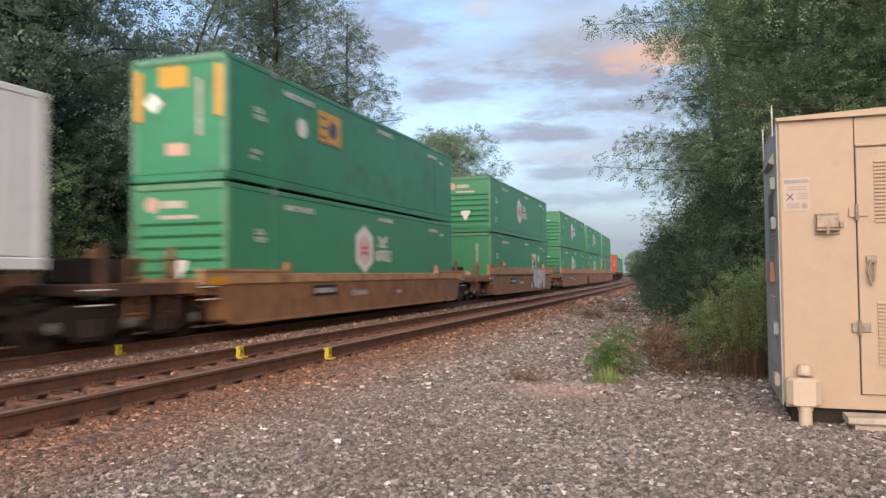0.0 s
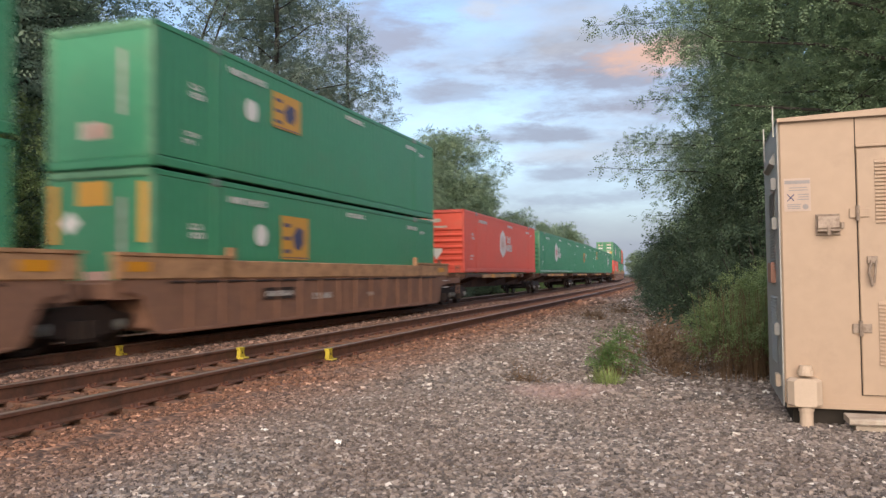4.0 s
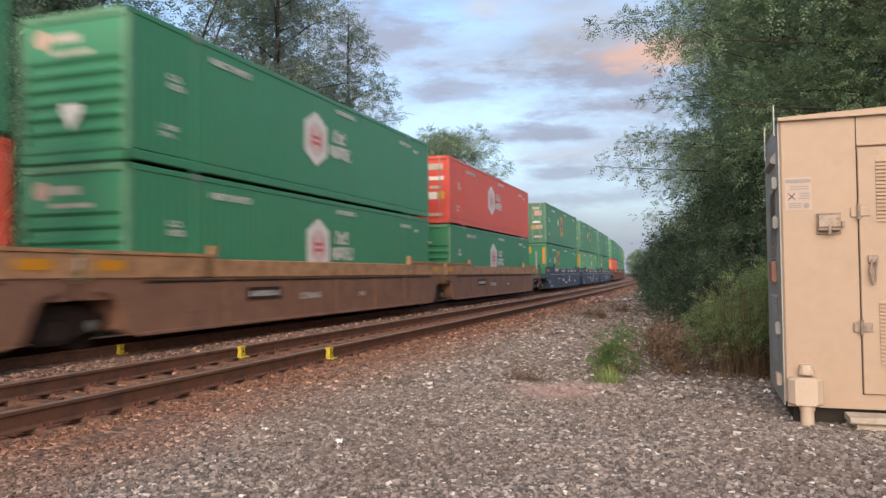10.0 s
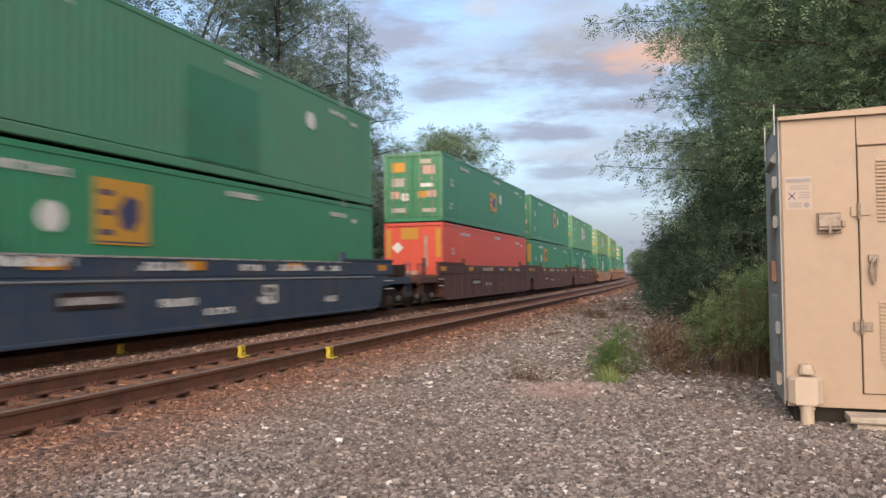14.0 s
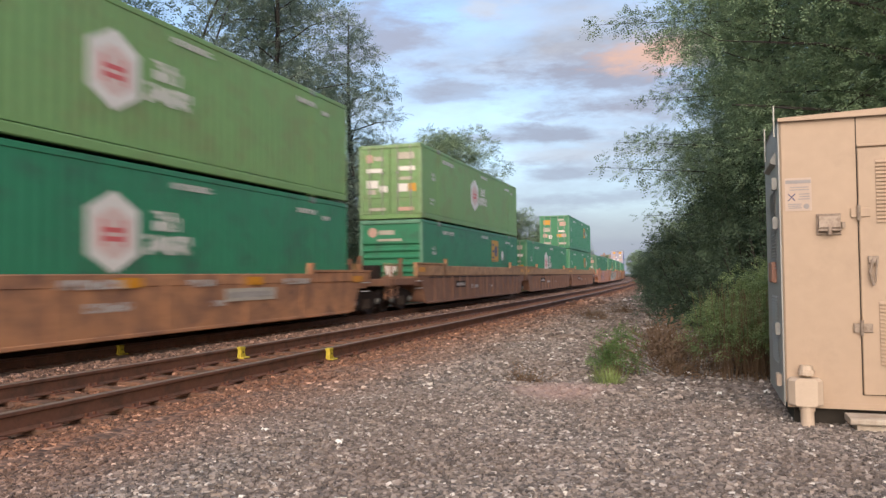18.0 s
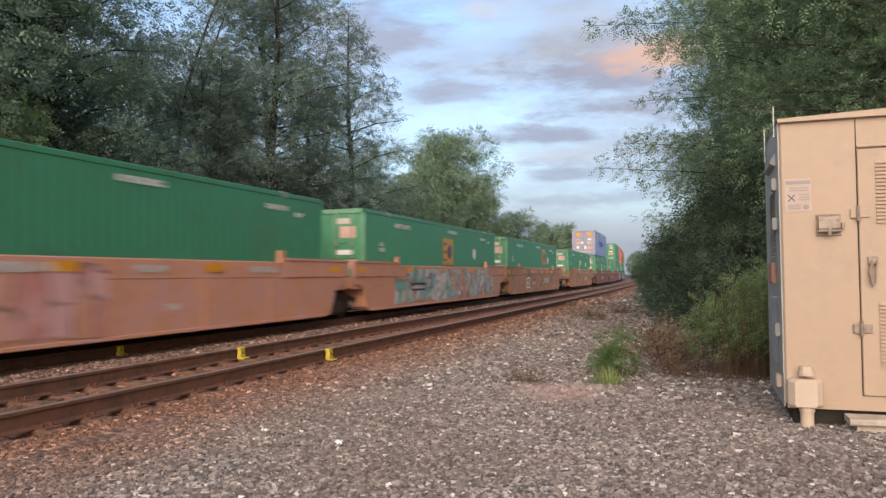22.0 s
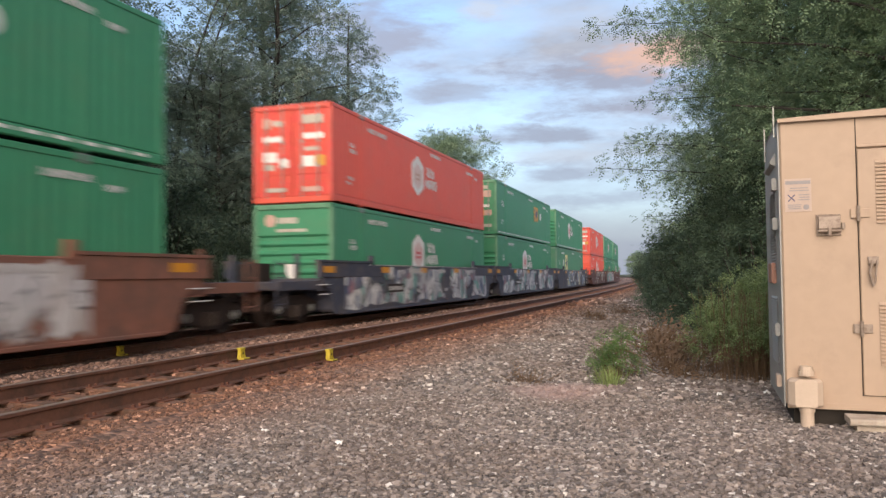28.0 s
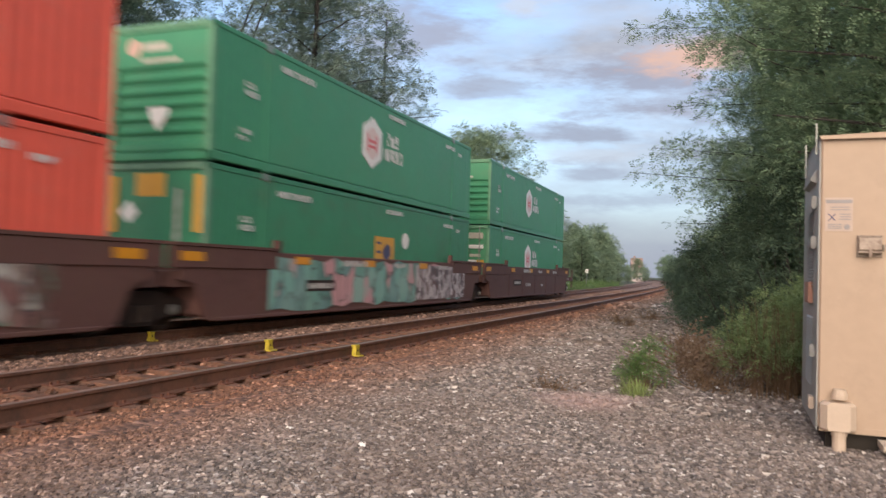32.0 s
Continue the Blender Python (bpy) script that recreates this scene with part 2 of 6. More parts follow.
def gravel_material(name, stones):
    m = bpy.data.materials.new(name)
    m.use_nodes = True
    t = m.node_tree
    n, l = t.nodes, t.links
    b = n["Principled BSDF"]
    b.inputs["Roughness"].default_value = 0.9
    co = n.new("ShaderNodeTexCoord")
    sep = n.new("ShaderNodeSeparateXYZ")
    l.new(co.outputs["Object"], sep.inputs[0])

    def op(kind, a, c):
        node = n.new("ShaderNodeMath")
        node.operation = kind
        for i, v in enumerate((a, c)):
            if isinstance(v, (int, float)):
                node.inputs[i].default_value = v
            else:
                l.new(v, node.inputs[i])
        return node.outputs[0]

    sq = op("MULTIPLY", sep.outputs["Y"], sep.outputs["Y"])
    k = op("ADD", sep.outputs["X"], op("DIVIDE", sq, 2 * BEND))
    rag = n.new("ShaderNodeTexNoise")
    rag.inputs["Scale"].default_value, rag.inputs["Detail"].default_value = 0.9, 6
    l.new(co.outputs["Object"], rag.inputs["Vector"])
    k2 = op("ADD", k, op("MULTIPLY", op("SUBTRACT", rag.outputs["Fac"], 0.5), 1.6))
    near = n.new("ShaderNodeMapRange")
    near.inputs["From Min"].default_value, near.inputs["From Max"].default_value = -4.9, -3.0
    near.inputs["To Min"].default_value, near.inputs["To Max"].default_value = 1, 0
    l.new(k2, near.inputs["Value"])
    away = n.new("ShaderNodeMapRange")
    away.inputs["From Min"].default_value, away.inputs["From Max"].default_value = -8.1, -7.3
    away.inputs["To Min"].default_value, away.inputs["To Max"].default_value = 0.7, 1
    l.new(k, away.inputs["Value"])
    ramp = n.new("ShaderNodeValToRGB")
    e = ramp.color_ramp.elements
    e[0].position, e[0].color = 0.0, (0.085, 0.075, 0.070, 1)
    e[1].position, e[1].color = 1.0, (0.74, 0.70, 0.65, 1)
    for pos, c in ((0.25, (0.150, 0.130, 0.118, 1)), (0.6, (0.236, 0.201, 0.179, 1)), (0.88, (0.34, 0.29, 0.257, 1)), (0.965, (0.48, 0.43, 0.39, 1))):
        x = e.new(pos)
        x.color = c
    if stones:
        geo = n.new("ShaderNodeNewGeometry")
        l.new(geo.outputs["Random Per Island"], ramp.inputs["Fac"])
    else:
        vor = n.new("ShaderNodeTexVoronoi")
        vor.inputs["Scale"].default_value = 17
        l.new(co.outputs["Object"], vor.inputs["Vector"])
        sp = n.new("ShaderNodeSeparateColor")
        l.new(vor.outputs["Color"], sp.inputs[0])
        l.new(sp.outputs[0], ramp.inputs["Fac"])
        bp = n.new("ShaderNodeBump")
        bp.inputs["Strength"].default_value, bp.inputs["Distance"].default_value = 0.9, 0.03
        bp.invert = True
        l.new(vor.outputs["Distance"], bp.inputs["Height"])
        l.new(bp.outputs["Normal"], b.inputs["Normal"])
    rust = n.new("ShaderNodeMix")
    rust.data_type, rust.blend_type = "RGBA", "MULTIPLY"
    rust.inputs["B"].default_value = (0.92, 0.45, 0.25, 1)
    l.new(op("MULTIPLY", op("MULTIPLY", near.outputs["Result"], away.outputs["Result"]), 0.82), rust.inputs["Factor"])
    l.new(ramp.outputs["Color"], rust.inputs["A"])
    dust = n.new("ShaderNodeTexNoise")
    dust.inputs["Scale"].default_value, dust.inputs["Detail"].default_value = 0.55, 6
    l.new(co.outputs["Object"], dust.inputs["Vector"])
    dr = n.new("ShaderNodeMapRange")
    dr.inputs["From Min"].default_value, dr.inputs["From Max"].default_value = 0.45, 0.75
    dr.inputs["To Max"].default_value = 0.5
    l.new(dust.outputs["Fac"], dr.inputs["Value"])
    soil = n.new("ShaderNodeMix")
    soil.data_type = "RGBA"
    soil.inputs["B"].default_value = (0.15, 0.098, 0.072, 1)
    l.new(dr.outputs["Result"], soil.inputs["Factor"])
    l.new(rust.outputs["Result"], soil.inputs["A"])
    col = soil.outputs["Result"]
    # a patch of pale pinkish dust
    spot, sm, patch = n.new("ShaderNodeVectorMath"), n.new("ShaderNodeMapRange"), n.new("ShaderNodeMix")
    spot.operation = "DISTANCE"
    spot.inputs[1].default_value = (-1.35, 7.75, 0.1)
    l.new(co.outputs["Object"], spot.inputs[0])
    sm.inputs["From Min"].default_value, sm.inputs["From Max"].default_value = 0.75, 0.1
    sm.inputs["To Max"].default_value = 0.75
    l.new(op("ADD", spot.outputs["Value"], op("MULTIPLY", op("SUBTRACT", rag.outputs["Fac"], 0.5), 1.4)), sm.inputs["Value"])
    patch.data_type = "RGBA"
    patch.inputs["B"].default_value = (0.36, 0.26, 0.235, 1)
    l.new(sm.outputs["Result"], patch.inputs["Factor"])
    l.new(col, patch.inputs["A"])
    col = patch.outputs["Result"]
    if not stones:
        # beyond the gravel: leaf litter and grass
        side = n.new("ShaderNodeMapRange")
        side.inputs["From Min"].default_value, side.inputs["From Max"].default_value = -15.5, -14.0
        side.inputs["To Min"].default_value, side.inputs["To Max"].default_value = 1, 0
        l.new(k2, side.inputs["Value"])
        right = n.new("ShaderNodeMapRange")
        right.inputs["From Min"].default_value, right.inputs["From Max"].default_value = 1.2, 2.6
        l.new(op("ADD", k2, op("MULTIPLY", sep.outputs["Y"], 0.03)), right.inputs["Value"])
        green = n.new("ShaderNodeMix")
        green.data_type = "RGBA"
        green.inputs["B"].default_value = (0.055, 0.065, 0.03, 1)
        l.new(op("MAXIMUM", side.outputs["Result"], right.outputs["Result"]), green.inputs["Factor"])
        l.new(col, green.inputs["A"])
        col = green.outputs["Result"]
    l.new(col, b.inputs["Base Color"])
    return m


def build_ground():
    ys = np.concatenate([np.linspace(-4000, -60, 8), np.linspace(-40, 0, 9), np.linspace(1, 30, 60), np.linspace(32, 160, 50), np.linspace(180, 4000, 22)])
    ks = np.concatenate([np.linspace(-4000, -60, 8), np.linspace(-45, -16, 8), np.linspace(-15, -13, 5), np.linspace(-12, -9, 5), np.array([-8.9, -8.2, -7.5, -7.45, -6.4, -5.45, -5.42, -5.2, -5.0]), np.linspace(-4.8, 4, 36), np.linspace(6, 60, 10), np.linspace(90, 4000, 8)])
    v, q = [], []
    for y in ys:
        b = bend(min(y, 300.0))
        for k in ks:
            x = k + (b if abs(k) < 50 else 0)
            z = lay(x, y) if y < 300 else lay(k, 0)
            if -4.8 < k < 4 and 0 < y < 60:
                z += 0.05 * (noise.noise((x * 0.5, y * 0.5, 0)) + 0.4 * noise.noise((x * 1.7, y * 1.7, 3)))
            v.append((x, y, z))
    w = len(ks)
    for j in range(len(ys) - 1):
        for i in range(w - 1):
            q.append((j * w + i, j * w + i + 1, (j + 1) * w + i + 1, (j + 1) * w + i))
    g = Geo()
    g.v, g.f = v, q
    ob = new("ground", g.mesh("ground", gravel_material("gravel_bed", False)))
    for pl in ob.data.polygons:
        pl.use_smooth = True
    return tagged(ob, "grey railway gravel stained rust-red beside the tracks", "ground", kind="structure")


build_ground()


def ground_z(x, y):
    z = lay(x, y)
    k = x - bend(y)
    if -4.8 < k < 4 and 0 < y < 60:
        z += 0.05 * (noise.noise((x * 0.5, y * 0.5, 0)) + 0.4 * noise.noise((x * 1.7, y * 1.7, 3)))
    return z


def build_stones():
    """Loose ballast: small broken stones, thick near the camera, thinner farther on."""
    rng = np.random.default_rng(7)
    ico = np.array([(a, b, c) for a in (-0.72, 0.72) for b in (-0.72, 0.72) for c in (-0.72, 0.72)])
    tri = np.array([(0, 1, 3), (0, 3, 2), (4, 6, 7), (4, 7, 5), (0, 4, 5), (0, 5, 1), (2, 3, 7), (2, 7, 6), (0, 2, 6), (0, 6, 4), (1, 5, 7), (1, 7, 3)])
    spots = []
    for count, y0, y1, k0, k1, r0, r1 in ((115000, 2.6, 7.5, -5.3, 2.4, 0.006, 0.022), (40000, 7.5, 14, -5.4, 1.6, 0.012, 0.034), (14000, 14, 30, -5.4, 0.8, 0.022, 0.055),
                                          (7000, 30, 70, -5.3, -1.0, 0.035, 0.07), (8000, 4.5, 22, -9.9, -7.4, 0.018, 0.045), (5000, 4, 30, -7.0, -5.7, 0.018, 0.04), (4500, 22, 80, -10, -7.4, 0.03, 0.07)):
        y = rng.uniform(y0, y1, count)
        k = rng.uniform(k0, k1, count)
        r = r0 + (r1 - r0) * rng.random(count) ** 2.0
        ang = np.degrees(np.arctan2(k, y))
        keep = (ang > -53) & (ang < 15) & ((k < -5.6) | (k > -4.4) | (rng.random(count) < 0.35))
        spots.append(np.stack([k, y, r], 1)[keep])
    s = np.concatenate(spots)
    n = len(s)
    pts = ico[None] * (0.45 + 0.9 * rng.random((n, 8, 3)))
    pts = pts * np.stack([rng.uniform(0.8, 1.5, n), rng.uniform(0.7, 1.2, n), rng.uniform(0.45, 0.9, n)], 1)[:, None, :]
    a = rng.uniform(0, 2 * np.pi, n)
    tilt = rng.uniform(-0.6, 0.6, n)
    ca, sa, ct, st = np.cos(a)[:, None], np.sin(a)[:, None], np.cos(tilt)[:, None], np.sin(tilt)[:, None]
    x, y, z = pts[..., 0], pts[..., 1], pts[..., 2]
    y, z = y * ct - z * st, y * st + z * ct
    x, y = x * ca - y * sa, x * sa + y * ca
    base = np.array([[k + bend(yy), yy, ground_z(k + bend(yy), yy) + r * 0.25] for k, yy, r in s])
    pts = np.stack([x, y, z], -1) * s[:, 2][:, None, None] + base[:, None, :]
    faces = (tri[None] + (np.arange(n) * 8)[:, None, None]).reshape(-1, 3)
    ob = new("ballast_stones", arrays("ballast_stones", pts.reshape(-1, 3), faces, gravel_material("broken_stone", True)))
    tagged(ob, "loose broken grey and rusty ballast stones on the ground", "gravel", kind="stuff")


build_stones()

# ---- rails, sleepers, plates ----
RAIL = mat("rusty_rail", (0.16, 0.075, 0.048), 0.7, 0.1, 0.2, 2.0, 0.3, 60, dirt=(0.09, 0.05, 0.035))
SHINE = mat("worn_railhead", (0.30, 0.21, 0.16), 0.45, 0.6, 0.1, 3.0)
WOOD = mat("weathered_sleeper", (0.13, 0.075, 0.05), 0.9, 0, 0.3, 2.5, 0.6, 30, rand=0.25, dirt=(0.22, 0.10, 0.06))
PLATE = mat("tie_plate_rust", (0.16, 0.07, 0.045), 0.8, 0.3, 0.2, 6)


def rail_rings(profile, x, s0, s1):
    rings = []
    n = max(2, int((s1 - s0) / 4))
    for i in range(n + 1):
        s = s0 + (s1 - s0) * i / n
        rings.append([(x + u + bend(s), s, z) for u, z in profile])
    return rings


def build_track(name, x, label, dz=0.0):
    t = thing(name, label, "railway track", kind="structure", at=(0, 0, dz))
    h = RAIL_TOP
    foot = [(-0.075, h - 0.185), (0.075, h - 0.185), (0.075, h - 0.172), (0.012, h - 0.155), (0.010, h - 0.05), (0.036, h - 0.035), (0.036, h - 0.006), (-0.036, h - 0.006), (-0.036, h - 0.035), (-0.010, h - 0.05), (-0.012, h - 0.155), (-0.075, h - 0.172)]
    head = [(-0.034, h - 0.006), (0.034, h - 0.006), (0.026, h), (-0.026, h)]
    for side in (-1, 1):
        r = part("rail", Geo().loft(rail_rings(foot, x + side * 0.7525, -40, 420)), RAIL, t)
        part("railhead", Geo().loft(rail_rings(head, x + side * 0.7525, -40, 420)), SHINE, r, "worn shiny running surface of the rail")
    tie = Geo().box(-1.3, -0.11, -0.13, 1.3, 0.11, 0.012, 0.012).mesh("sleeper", WOOD)
    pg = Geo()
    for side in (-1, 1):
        pg.box(side * 0.7525 - 0.19, -0.09, 0.012, side * 0.7525 + 0.19, 0.09, 0.026)
        for u in (-0.11, 0.11):
            for w in (-0.05, 0.05):
                pg.box(side * 0.7525 + u - 0.013, w - 0.013, 0.02, side * 0.7525 + u + 0.013, w + 0.013, 0.055)
    plate = pg.mesh("tie_plate", PLATE)
    rnd = random.Random(len(name))
    for i in range(120):
        s = 2.0 + i * 0.53
        tob = part("sleeper", tie, None, t)
        tob.matrix_basis = on_track(x, s, rnd.uniform(-0.01, 0.008)) @ pose(rnd.uniform(-0.05, 0.05), 0, 0, 0, 0, rnd.uniform(-1.2, 1.2))
        pob = part("tie_plate", plate, None, tob)
    far = Geo()
    for i in range(120, 420):
        s = 2.0 + i * 0.53
        b = bend(s)
        far.box(x + b - 1.3, s - 0.11, -0.1, x + b + 1.3, s + 0.11, 0.012)
    tagged(part("far_sleepers", far, WOOD, t), kind="stuff")
    return t


build_track("track_near", NEAR_TRACK, "empty rusty railway track on wooden sleepers")
build_track("track_far", TRAIN_TRACK, "rusty railway track on wooden sleepers carrying the train", -DROP)

# yellow clamps on the rails
YELLOW = mat("yellow_paint", (0.54, 0.42, 0.04), 0.55, 0, 0.15, 8, dirt=(0.25, 0.19, 0.05), dirt_amount=0.25)


def rail_clamp(x, s, dz=0.0):
    t = thing("rail_clamp", "small yellow painted clamp fixed on the rail", "rail clamp", "clamps on the rails", at=(x + bend(s), s, dz))
    part("base", Geo().box(0.03, -0.07, 0.02, 0.17, 0.10, 0.045, 0.01), YELLOW, t)
    part("upright", Geo().poly([(0.042, -0.068, 0.045), (0.042, 0.085, 0.045), (0.042, 0.05, 0.10), (0.042, 0.05, 0.17), (0.042, -0.05, 0.17), (0.042, -0.056, 0.11)], (0.068, 0, 0)), YELLOW, t)
    part("jaw", Geo().box(0.03, -0.066, 0.17, 0.11, 0.066, 0.205, 0.006), YELLOW, t)
    part("bolt", Geo().tube((0.09, 0, 0.12), (0.112, 0, 0.12), 0.018), mat("dark_bolt", (0.05, 0.04, 0.03), 0.6, 0.6), t)


rail_clamp(TRAIN_TRACK + 0.7525, 11.48, -DROP)
rail_clamp(NEAR_TRACK - 0.7525, 10.44)
rail_clamp(NEAR_TRACK + 0.7525, 10.58)


# ---- the train ----
GREENS = {
    "green": mat("green_paint", (0.054, 0.252, 0.132), 0.45, 0, 0.10, 0.5, 0.05, 12, dirt=(0.07, 0.235, 0.125), dirt_amount=0.25),
    "deep_green": mat("deep_green_paint", (0.045, 0.215, 0.115), 0.45, 0, 0.12, 0.5, 0.05, 12, dirt=(0.06, 0.16, 0.09), dirt_amount=0.25),
    "pale_green": mat("faded_green_paint", (0.12, 0.34, 0.17), 0.55, 0, 0.10, 0.5, 0.05, 12, dirt=(0.14, 0.26, 0.15), dirt_amount=0.3),
    "lime_green": mat("yellowed_green_paint", (0.19, 0.355, 0.14), 0.55, 0, 0.10, 0.5, 0.05, 12, dirt=(0.2, 0.27, 0.12), dirt_amount=0.3),
    "muted_green": mat("muted_green_paint", (0.085, 0.26, 0.15), 0.55, 0, 0.12, 0.5, 0.05, 12, dirt=(0.11, 0.235, 0.15), dirt_amount=0.3),
    "teal": mat("bluish_green_paint", (0.04, 0.232, 0.125), 0.45, 0, 0.10, 0.5, 0.05, 12, dirt=(0.05, 0.13, 0.09), dirt_amount=0.25),
    "red": mat("orange_red_paint", (0.72, 0.115, 0.075), 0.5, 0, 0.08, 0.5, 0.05, 12, dirt=(0.62, 0.14, 0.10), dirt_amount=0.2),
    "blue": mat("greyish_blue_paint", (0.20, 0.27, 0.45), 0.5, 0, 0.08, 0.5, 0.05, 12, dirt=(0.22, 0.27, 0.40), dirt_amount=0.25),
    "white": mat("white_paint", (0.74, 0.75, 0.76), 0.45, 0, 0.05, 0.5, 0.04, 12, dirt=(0.6, 0.6, 0.6), dirt_amount=0.2),
}
WORDS = {"green": "green", "deep_green": "dark green", "pale_green": "faded light green", "lime_green": "yellowish green", "muted_green": "muted green", "teal": "bluish green", "red": "orange-red", "blue": "greyish blue", "white": "white"}
def faded(name, color, k):
    """The same paint, mixed paler by the share k."""
    r, g, b = color
    return mat(name, (r + (0.46 - r) * k, g + (0.50 - g) * k, b + (0.42 - b) * k), 0.6, 0, 0.2, 1.5, 0.05, 12, dirt=(r + 0.04, g * 0.9, b + 0.02), dirt_amount=0.3)


TONES = {"green": (0.036, 0.23, 0.105), "deep_green": (0.036, 0.18, 0.098), "pale_green": (0.12, 0.34, 0.17), "lime_green": (0.16, 0.31, 0.12), "muted_green": (0.055, 0.215, 0.13), "teal": (0.045, 0.25, 0.145), "red": (0.62, 0.075, 0.05), "blue": (0.30, 0.30, 0.40), "white": (0.74, 0.75, 0.76)}
POSTS = {k: faded("rubbed_%s_edge" % k, c, 0.10 if k == "red" else 0.22) for k, c in TONES.items()}
DOORS = {k: faded("chalked_%s_door" % k, c, 0.03 if k == "red" else 0.07) for k, c in TONES.items()}
DECAL = mat("white_decal", (0.74, 0.73, 0.70), 0.5, 0, 0.06, 4)
DECAL_AGED = mat("aged_white_sticker", (0.50, 0.47, 0.41), 0.6, 0, 0.2, 6, dirt=(0.34, 0.30, 0.24))
DECAL_ROSE = mat("faded_pinkish_sticker", (0.55, 0.36, 0.30), 0.6, 0, 0.15, 6)
DECAL_PINK = mat("pale_pink_decal", (0.68, 0.54, 0.51), 0.6, 0, 0.08, 6)
DECAL_RED = mat("red_decal", (0.62, 0.15, 0.16), 0.5, 0, 0.06, 4)
DECAL_YELLOW = mat("orange_yellow_decal", (0.58, 0.31, 0.05), 0.5, 0, 0.08, 4)
DECAL_ORANGE = mat("orange_reflector", (0.62, 0.27, 0.02), 0.4, 0, 0.12, 6)
DECAL_DARK = mat("dark_blue_decal", (0.06, 0.065, 0.14), 0.5, 0, 0.06, 4)
DECAL_BLUE = mat("blue_decal", (0.03, 0.07, 0.36), 0.5, 0, 0.06, 4)
DECAL_CREAM = mat("cream_decal", (0.72, 0.66, 0.30), 0.5, 0, 0.06, 4)
DECAL_DULL = mat("worn_white_stencil", (0.42, 0.40, 0.38), 0.6, 0, 0.25, 6, dirt=(0.2, 0.17, 0.15))


def lettering_material(name, color, pitch):
    """Worn stencilled lettering: paint broken into strokes along the wall."""
    m = bpy.data.materials.new(name)
    m.use_nodes = True
    n, l = m.node_tree.nodes, m.node_tree.links
    b = n["Principled BSDF"]
    b.inputs["Base Color"].default_value, b.inputs["Roughness"].default_value = (*color, 1), 0.6
    co, sep, nz = n.new("ShaderNodeTexCoord"), n.new("ShaderNodeSeparateXYZ"), n.new("ShaderNodeTexNoise")
    l.new(co.outputs["Object"], sep.inputs[0])
    l.new(co.outputs["Object"], nz.inputs["Vector"])
    nz.inputs["Scale"].default_value, nz.inputs["Detail"].default_value = 1.6 / pitch, 2
    md, gt, hole, both = (n.new("ShaderNodeMath") for _ in range(4))
    md.operation, md.inputs[1].default_value = "MODULO", pitch
    gt.operation, gt.inputs[1].default_value = "GREATER_THAN", pitch * 0.22
    hole.operation, hole.inputs[1].default_value = "LESS_THAN", 0.56
    both.operation = "MULTIPLY"
    l.new(sep.outputs["Y"], md.inputs[0])
    l.new(md.outputs[0], gt.inputs[0])
    l.new(nz.outputs["Fac"], hole.inputs[0])
    l.new(gt.outputs[0], both.inputs[0])
    l.new(hole.outputs[0], both.inputs[1])
    tr, mx = n.new("ShaderNodeBsdfTransparent"), n.new("ShaderNodeMixShader")
    l.new(both.outputs[0], mx.inputs["Fac"])
    l.new(tr.outputs[0], mx.inputs[1])
    l.new(b.outputs["BSDF"], mx.inputs[2])
    l.new(mx.outputs[0], n["Material Output"].inputs["Surface"])
    return m


STENCIL = lettering_material("white_stencil", (0.62, 0.62, 0.60), 0.15)
STENCIL_BIG = lettering_material("large_white_stencil", (0.70, 0.69, 0.66), 0.34)
STENCIL_BRIGHT = lettering_material("bright_white_stencil", (0.72, 0.72, 0.70), 0.26)
STENCIL_DULL = lettering_material("dull_white_stencil", (0.50, 0.48, 0.46), 0.2)
STEEL = mat("galvanised_bars", (0.32, 0.33, 0.31), 0.5, 0.7, 0.15, 8)
DARK = mat("dark_running_gear", (0.024, 0.018, 0.016), 0.75, 0.2, 0.3, 5, 0.3, 25, dirt=(0.055, 0.032, 0.024))
WHEEL = mat("wheel_steel", (0.06, 0.044, 0.036), 0.55, 0.5, 0.2, 8, dirt=(0.05, 0.035, 0.03))

L, W, H = 16.15, 1.295, 2.90
COMMON = {}


def common(key, build, material):
    """Meshes that alike pieces share."""
    k = (key, material.name)
    if k not in COMMON:
        COMMON[k] = build().mesh(key, material)
    return COMMON[k]


def side_sheet(sign):
    """Corrugated side sheet between the rails."""
    g = Geo()
    prof, y, pitch = [], 0.10, 0.262
    while y < L - 0.12 - pitch:
        prof += [(y, 0.0), (y + 0.11, 0.0), (y + 0.135, 0.012), (y + 0.237, 0.012)]
        y += pitch
    prof.append((L - 0.10, 0.0))
    x = lambda d: sign * (W - 0.012 - d)
    v = [(x(d), yy, z) for z in (0.26, 2.76) for yy, d in prof]
    k = len(prof)
    f = [(i, i + 1, k + i + 1, k + i) if sign > 0 else (i + 1, i, k + i, k + i + 1) for i in range(k - 1)]
    return g.add(v, f)


def bar(x, y, z, width, height):
    """A plain bar in place of a line of lettering on a side wall."""
    return Geo().box(x, y, z, x + 0.006, y + width, z + height)


def hexagon(cy, cz, w, h, x, d):
    pts = [(x, cy, cz - h / 2), (x, cy + w / 2, cz - h * 0.27), (x, cy + w / 2, cz + h * 0.27), (x, cy, cz + h / 2), (x, cy - w / 2, cz + h * 0.27), (x, cy - w / 2, cz - h * 0.27)]
    return Geo().poly(pts, (d, 0, 0))


